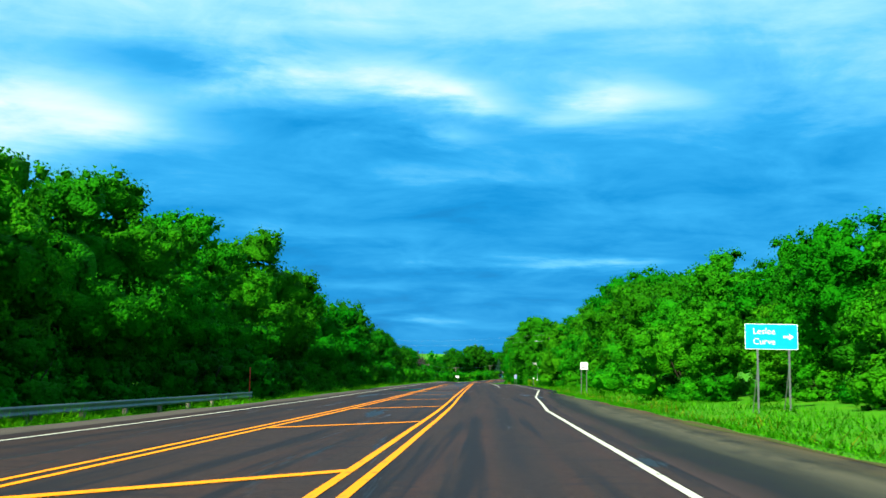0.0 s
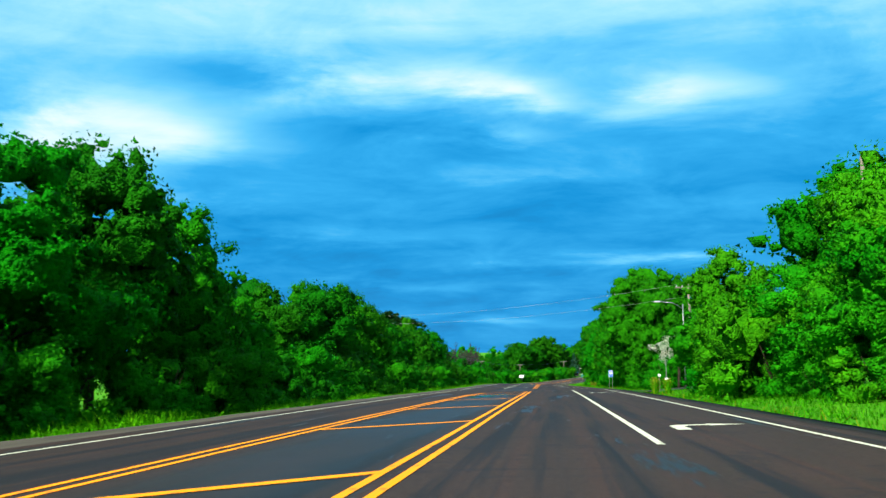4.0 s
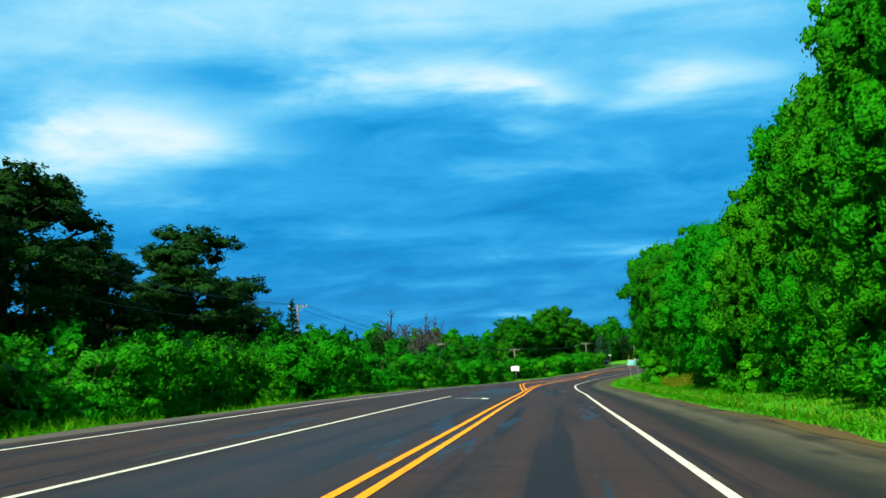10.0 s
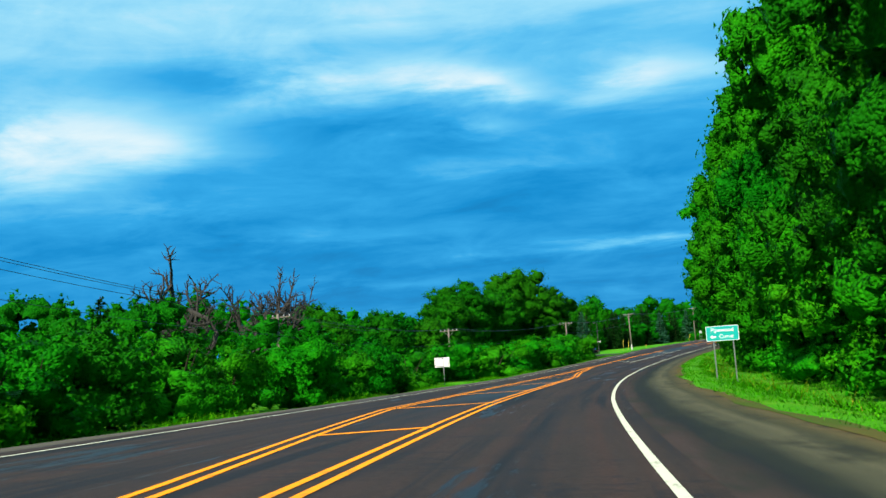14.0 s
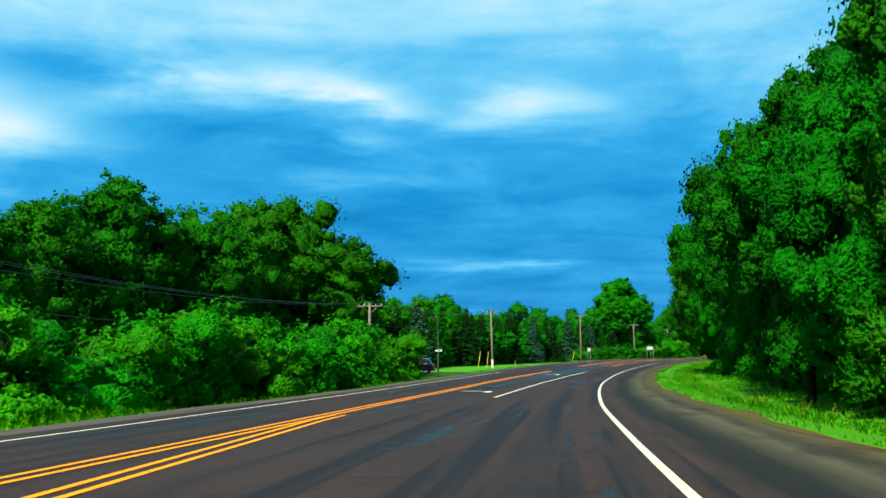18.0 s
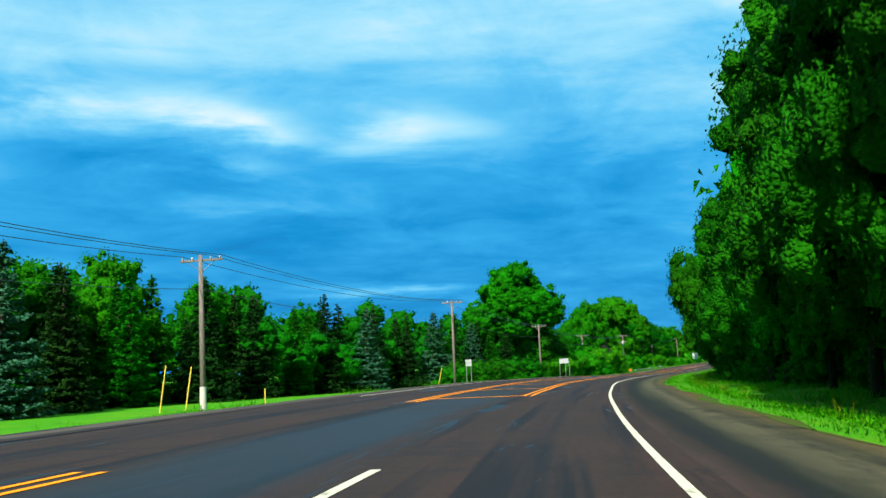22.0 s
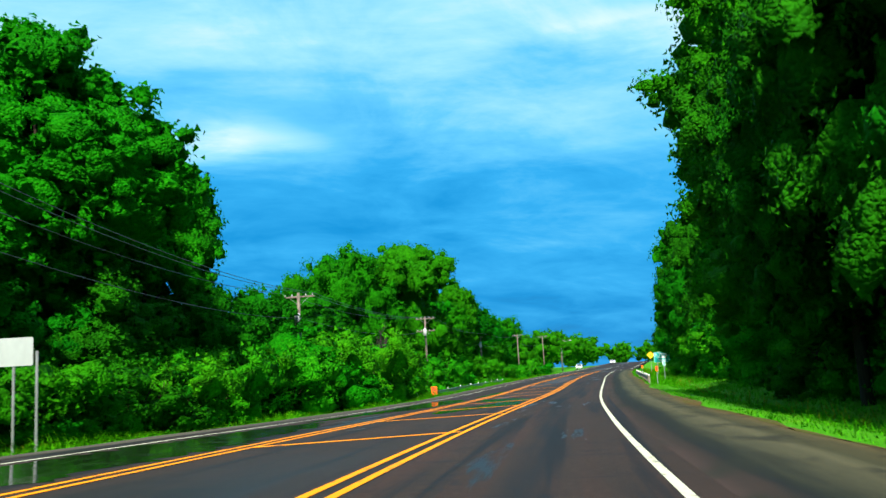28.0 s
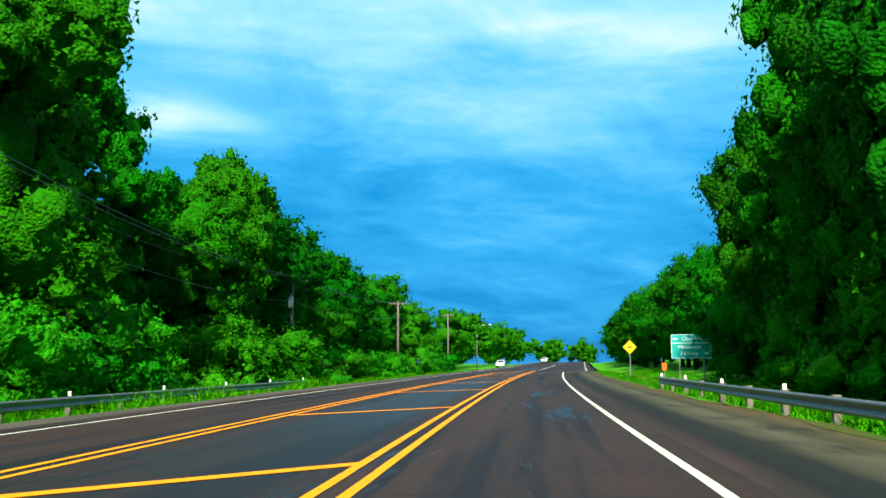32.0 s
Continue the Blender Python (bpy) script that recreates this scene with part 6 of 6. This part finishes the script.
def grass_clump(s, u, height, wide, seed):
    """A sheaf of long arching blades with dry tips."""
    rng = np.random.default_rng(seed)
    root = thing("grass_clump", "tall clump of ornamental grass with dry tips", "grass", at_ground(s, u))
    for name, leaf, n, k in (("blade", "grass", 420, 1.0), ("dry_blade", "dry", 260, 1.15)):
        v, f = [], []
        for j in range(n):
            q, lean, h = rng.uniform(0, 6.28), rng.uniform(0.05, 0.5) * wide, height * k * rng.uniform(0.65, 1.05)
            x, y = math.cos(q), math.sin(q)
            b = rng.uniform(0.02, 0.20) * wide
            for r, z, w in ((b, -0.1, 0.018), (b + lean * 0.35, h * 0.6, 0.014)):
                v += [(x * r - y * w, y * r + x * w, z), (x * r + y * w, y * r - x * w, z)]
            v.append((x * (b + lean), y * (b + lean), h))
            f += [(5 * j, 5 * j + 1, 5 * j + 3, 5 * j + 2), (5 * j + 2, 5 * j + 3, 5 * j + 4)]
        part(name, mesh_from(name, v, f, LEAF[leaf]), root)


grass_clump(189, 9.3, 1.5, 1.3, 81)
grass_clump(190.5, 10.6, 1.3, 1.1, 82)

# mailbox and small white posts at the side road on the right
g = thing("mailbox", "white and black mailbox on a wooden post", "mailbox", at_ground(195.5, 10.4))
part("post", made("post", box(0.1, 0.1, 1.9, (0, 0, -0.3), 0.01), POLEWOOD), g)
part("box", made("box", box(0.25, 0.5, 0.26, (0, 0, 1.6), 0.06), SIGN_WHITE, True), g)
part("flag_band", made("flag_band", box(0.26, 0.2, 0.08, (0, -0.05, 1.69)), INK), g)
g = thing("sign_post", "slim pale metal post with a small plate", "post", at_ground(196.5, 11.2))
part("post", made("post", tube([(0, 0, -0.3), (0, 0, 3.2)], [0.05, 0.04], 8), STEEL), g)
part("plate", made("plate", box(0.3, 0.02, 0.22, (0, -0.05, 1.2)), SIGN_WHITE), g)

# object marker with slanting stripes at the guardrail's end
g = road_sign("object_marker", "orange and black striped marker board at the guardrail end", 738.4, -13.4)
p = plate(0.55, 0.75, 0.75, SIGN_ORANGE, g, radius=0.02)
for k in range(3):
    bm = box(0.5, 0.004, 0.09, (0, -0.010, -0.045))
    bmesh.ops.rotate(bm, verts=bm.verts[:], cent=(0, 0, 0), matrix=Matrix.Rotation(radians(35), 3, "Y"))
    bmesh.ops.translate(bm, verts=bm.verts[:], vec=(0, 0, 0.95 - 0.2 * k))
    part("stripe", made("stripe", bm, INK), p)
posts(g, (0,), 0.5, 0.04)

# ---- guardrails ----


def guardrail(s0, s1, u, up, label, blocks=True):
    """A W-beam rail on posts that follows the road's edge."""
    uf = u if callable(u) else (lambda s: u)
    root = thing("guardrail", label, "guardrail")
    wave = [(-0.155, 0.0), (-0.12, 0.04), (-0.075, 0.04), (-0.035, -0.005), (0.035, -0.005), (0.075, 0.04), (0.12, 0.04), (0.155, 0.0)]
    side = -1 if uf(s0) > 0 else 1
    seam = np.arange(s0, s1 + 0.1, 3.8)
    for a, b in zip(seam, seam[1:]):
        v = []
        for s in (a, (a + b) / 2, b + 0.12):
            q = on_ground(s, uf(s))
            e = on_ground(s, uf(s) + 1.0)
            way = Vector((e[0] - q[0], e[1] - q[1], 0)).normalized() * side
            for t in (0.0, 0.008):
                for dz, d in wave:
                    v.append((q[0] + way.x * (d + 0.12 - t), q[1] + way.y * (d + 0.12 - t), q[2] + up + dz))
        f = []
        for i in range(2):
            for j in range(7):
                k = i * 16 + j
                f.append((k, k + 1, k + 17, k + 16))
                f.append((k + 8, k + 24, k + 25, k + 9))
        part("rail_beam", mesh_from("rail_beam", v, f, RAIL_STEEL, None, True), root)
    for k, s in enumerate(seam):
        q = on_ground(s, uf(s))
        h = float(np.interp(s, STATION, heading))
        m = Matrix.Translation(q) @ Matrix.Rotation(h - math.pi / 2, 4, "Z")
        part("post", GUARD_POST, root, "", m)
        if blocks and k % 2 == 0:
            part("reflector", GUARD_TAG, root, "", m @ Matrix.Translation((0, 0, up + 0.16)))
    return root


GUARD_POST = made("post", box(0.16, 0.20, 1.15, (0, 0, -0.55), 0.015), POLEWOOD)
GUARD_TAG = made("reflector", box(0.09, 0.03, 0.15, (0, 0, 0), 0.01), SIGN_WHITE)
guardrail(-14, 57, lambda s: -13.9, 0.56, "weathered steel guardrail on wooden posts at the wood's edge", False)
guardrail(739, 801, lambda s: np.interp(s, [739, 760, 801], [-13.6, -13.4, -14.3]), 0.56, "steel guardrail with white reflector tags among weeds")
guardrail(734.5, 788, lambda s: np.interp(s, [734, 750, 788], [5.7, 5.9, 6.0]), 0.42, "steel guardrail with white reflector tags along the shoulder")

# ---- cars ----


def wheel(root, x, y, r=0.37):
    t = part("wheel", made("wheel", tube([(x - 0.11, y, r), (x - 0.08, y, r), (x + 0.08, y, r), (x + 0.11, y, r)], [r * 0.86, r, r, r * 0.86], 24), RUBBER, True), root)
    k = 0.115 if x > 0 else -0.115
    part("rim", made("rim", tube([(x + k * 0.4, y, r), (x + k, y, r), (x + k * 1.04, y, r)], [r * 0.66, r * 0.62, r * 0.2], 20), CHROME), t)


def suv(label, paint, matrix, name="sport_utility_vehicle"):
    """A car 4.8 m long; its nose looks along -y."""
    root = thing(name, label, "car", matrix)
    w = 0.92
    low = [(-2.38, 0.42), (-2.40, 0.80), (-2.25, 0.98), (-1.05, 1.10), (1.75, 1.12), (2.32, 1.05), (2.40, 0.70), (2.32, 0.36)]
    bm = bmesh.new()
    rings = []
    for x in (-w, -w + 0.06, w - 0.06, w):
        k = 0.0 if abs(x) < w - 0.01 else 0.05
        rings.append([bm.verts.new((x, y * (1 - k * 0.4), max(z - k, 0.3))) for y, z in low])
    for a, b in zip(rings, rings[1:]):
        for j in range(8):
            bm.faces.new((a[j], a[(j + 1) % 8], b[(j + 1) % 8], b[j]))
    bm.faces.new(rings[0][::-1])
    bm.faces.new(rings[-1])
    part("body", made("body", bm, paint), root)
    cab = [(-1.05, 1.09), (-0.35, 1.62), (0.3, 1.72), (1.7, 1.68), (2.12, 1.10)]
    bm = bmesh.new()
    rings = []
    for x, k in ((-w + 0.04, 0.0), (w - 0.04, 0.0)):
        rings.append([bm.verts.new((x * (1 - 0.16 * max(z - 1.1, 0) / 0.6), y, z)) for y, z in cab])
    a, b = rings
    for j in range(5):
        bm.faces.new((a[j], a[(j + 1) % 5], b[(j + 1) % 5], b[j]))
    bm.faces.new(a[::-1])
    bm.faces.new(b)
    part("cabin", made("cabin", bm, paint), root)
    for x in (-1, 1):
        for y0, y1, q0, q1 in ((-0.72, 0.25, -0.28, 0.25), (0.36, 1.12, 0.36, 1.12), (1.22, 1.85, 1.22, 1.62)):
            v = [(x * 0.895, y0, 1.14), (x * 0.895, y1, 1.14), (x * 0.785, q1, 1.58), (x * 0.785, q0, 1.58)]
            part("side_window", mesh_from("side_window", [*v, *[(c[0] - x * 0.02, c[1], c[2]) for c in v]], [(0, 1, 2, 3), (7, 6, 5, 4), (0, 4, 5, 1), (1, 5, 6, 2), (2, 6, 7, 3), (3, 7, 4, 0)], GLASS), root)
        part("roof_rail", made("roof_rail", tube([(x * 0.68, -0.2, 1.70), (x * 0.68, 0.6, 1.77), (x * 0.68, 1.6, 1.72)], [0.022] * 3, 6), CHROME), root)
        part("window_trim", made("window_trim", tube([(x * 0.905, -0.85, 1.13), (x * 0.905, 1.9, 1.135)], [0.018, 0.018], 6), CHROME), root)
        part("headlight", made("headlight", box(0.42, 0.10, 0.16, (x * 0.64, -2.34, 0.76), 0.03), SIGN_WHITE), root)
        part("tail_light", made("tail_light", box(0.24, 0.08, 0.22, (x * 0.76, 2.33, 0.80), 0.02), RED), root)
        part("mirror", made("mirror", box(0.22, 0.12, 0.16, (x * 1.02, -0.78, 1.12), 0.03), paint), root)
        for y in (-1.5, 1.42):
            wheel(root, x * 0.80, y)
    v = [(-0.78, -1.00, 1.14), (0.78, -1.00, 1.14), (0.66, -0.42, 1.59), (-0.66, -0.42, 1.59)]
    part("windscreen", mesh_from("windscreen", [*[(c[0], c[1] - 0.03, c[2] + 0.03) for c in v], *v], [(0, 1, 2, 3), (7, 6, 5, 4), (0, 4, 5, 1), (1, 5, 6, 2), (2, 6, 7, 3), (3, 7, 4, 0)], GLASS), root)
    part("grille", made("grille", box(0.9, 0.06, 0.22, (0, -2.39, 0.55), 0.02), CHROME), root)
    return root


def parked(s, u, turn):
    m = at_ground(s, u, turn)
    m.translation.z += 0.03
    return m


suv("black sport utility vehicle with bright trim at the side road", CAR_PAINT, parked(539.6, -23.2, -84))
suv("second dark vehicle waiting behind on the side road", CAR_PAINT, parked(547.0, -29.8, -84))
suv("white car standing by the road near the crest", CAR_WHITE, parked(962, -14.5, 0), "car")
suv("blue-white car far off near the crest", CAR_WHITE, parked(1042, -7.8, 0), "car")

# ---- house behind the spruces ----
g = thing("house", "grey-blue house half hidden behind spruces", "house", at_ground(590, -46, 12))
part("wall", made("wall", box(12, 8, 3.4, (0, 0, -0.4), 0.02), SIDING), g)
bm = bmesh.new()
v = [bm.verts.new(c) for c in ((-6.5, -4.6, 2.9), (6.5, -4.6, 2.9), (6.5, 4.6, 2.9), (-6.5, 4.6, 2.9), (-6.5, 0, 5.8), (6.5, 0, 5.8))]
for f in ((0, 1, 5, 4), (2, 3, 4, 5), (0, 4, 3), (1, 2, 5), (3, 2, 1, 0)):
    bm.faces.new([v[k] for k in f])
part("roof", made("roof", bm, ROOFING), g)
for x in (-3.5, 0.5, 3.8):
    w = part("window", made("window", box(1.2, 0.08, 1.2, (x, -4.03, 1.0), 0.01), SIGN_WHITE), g)
    part("pane", made("pane", box(1.0, 0.02, 1.0, (x, -4.085, 1.1)), GLASS), w)
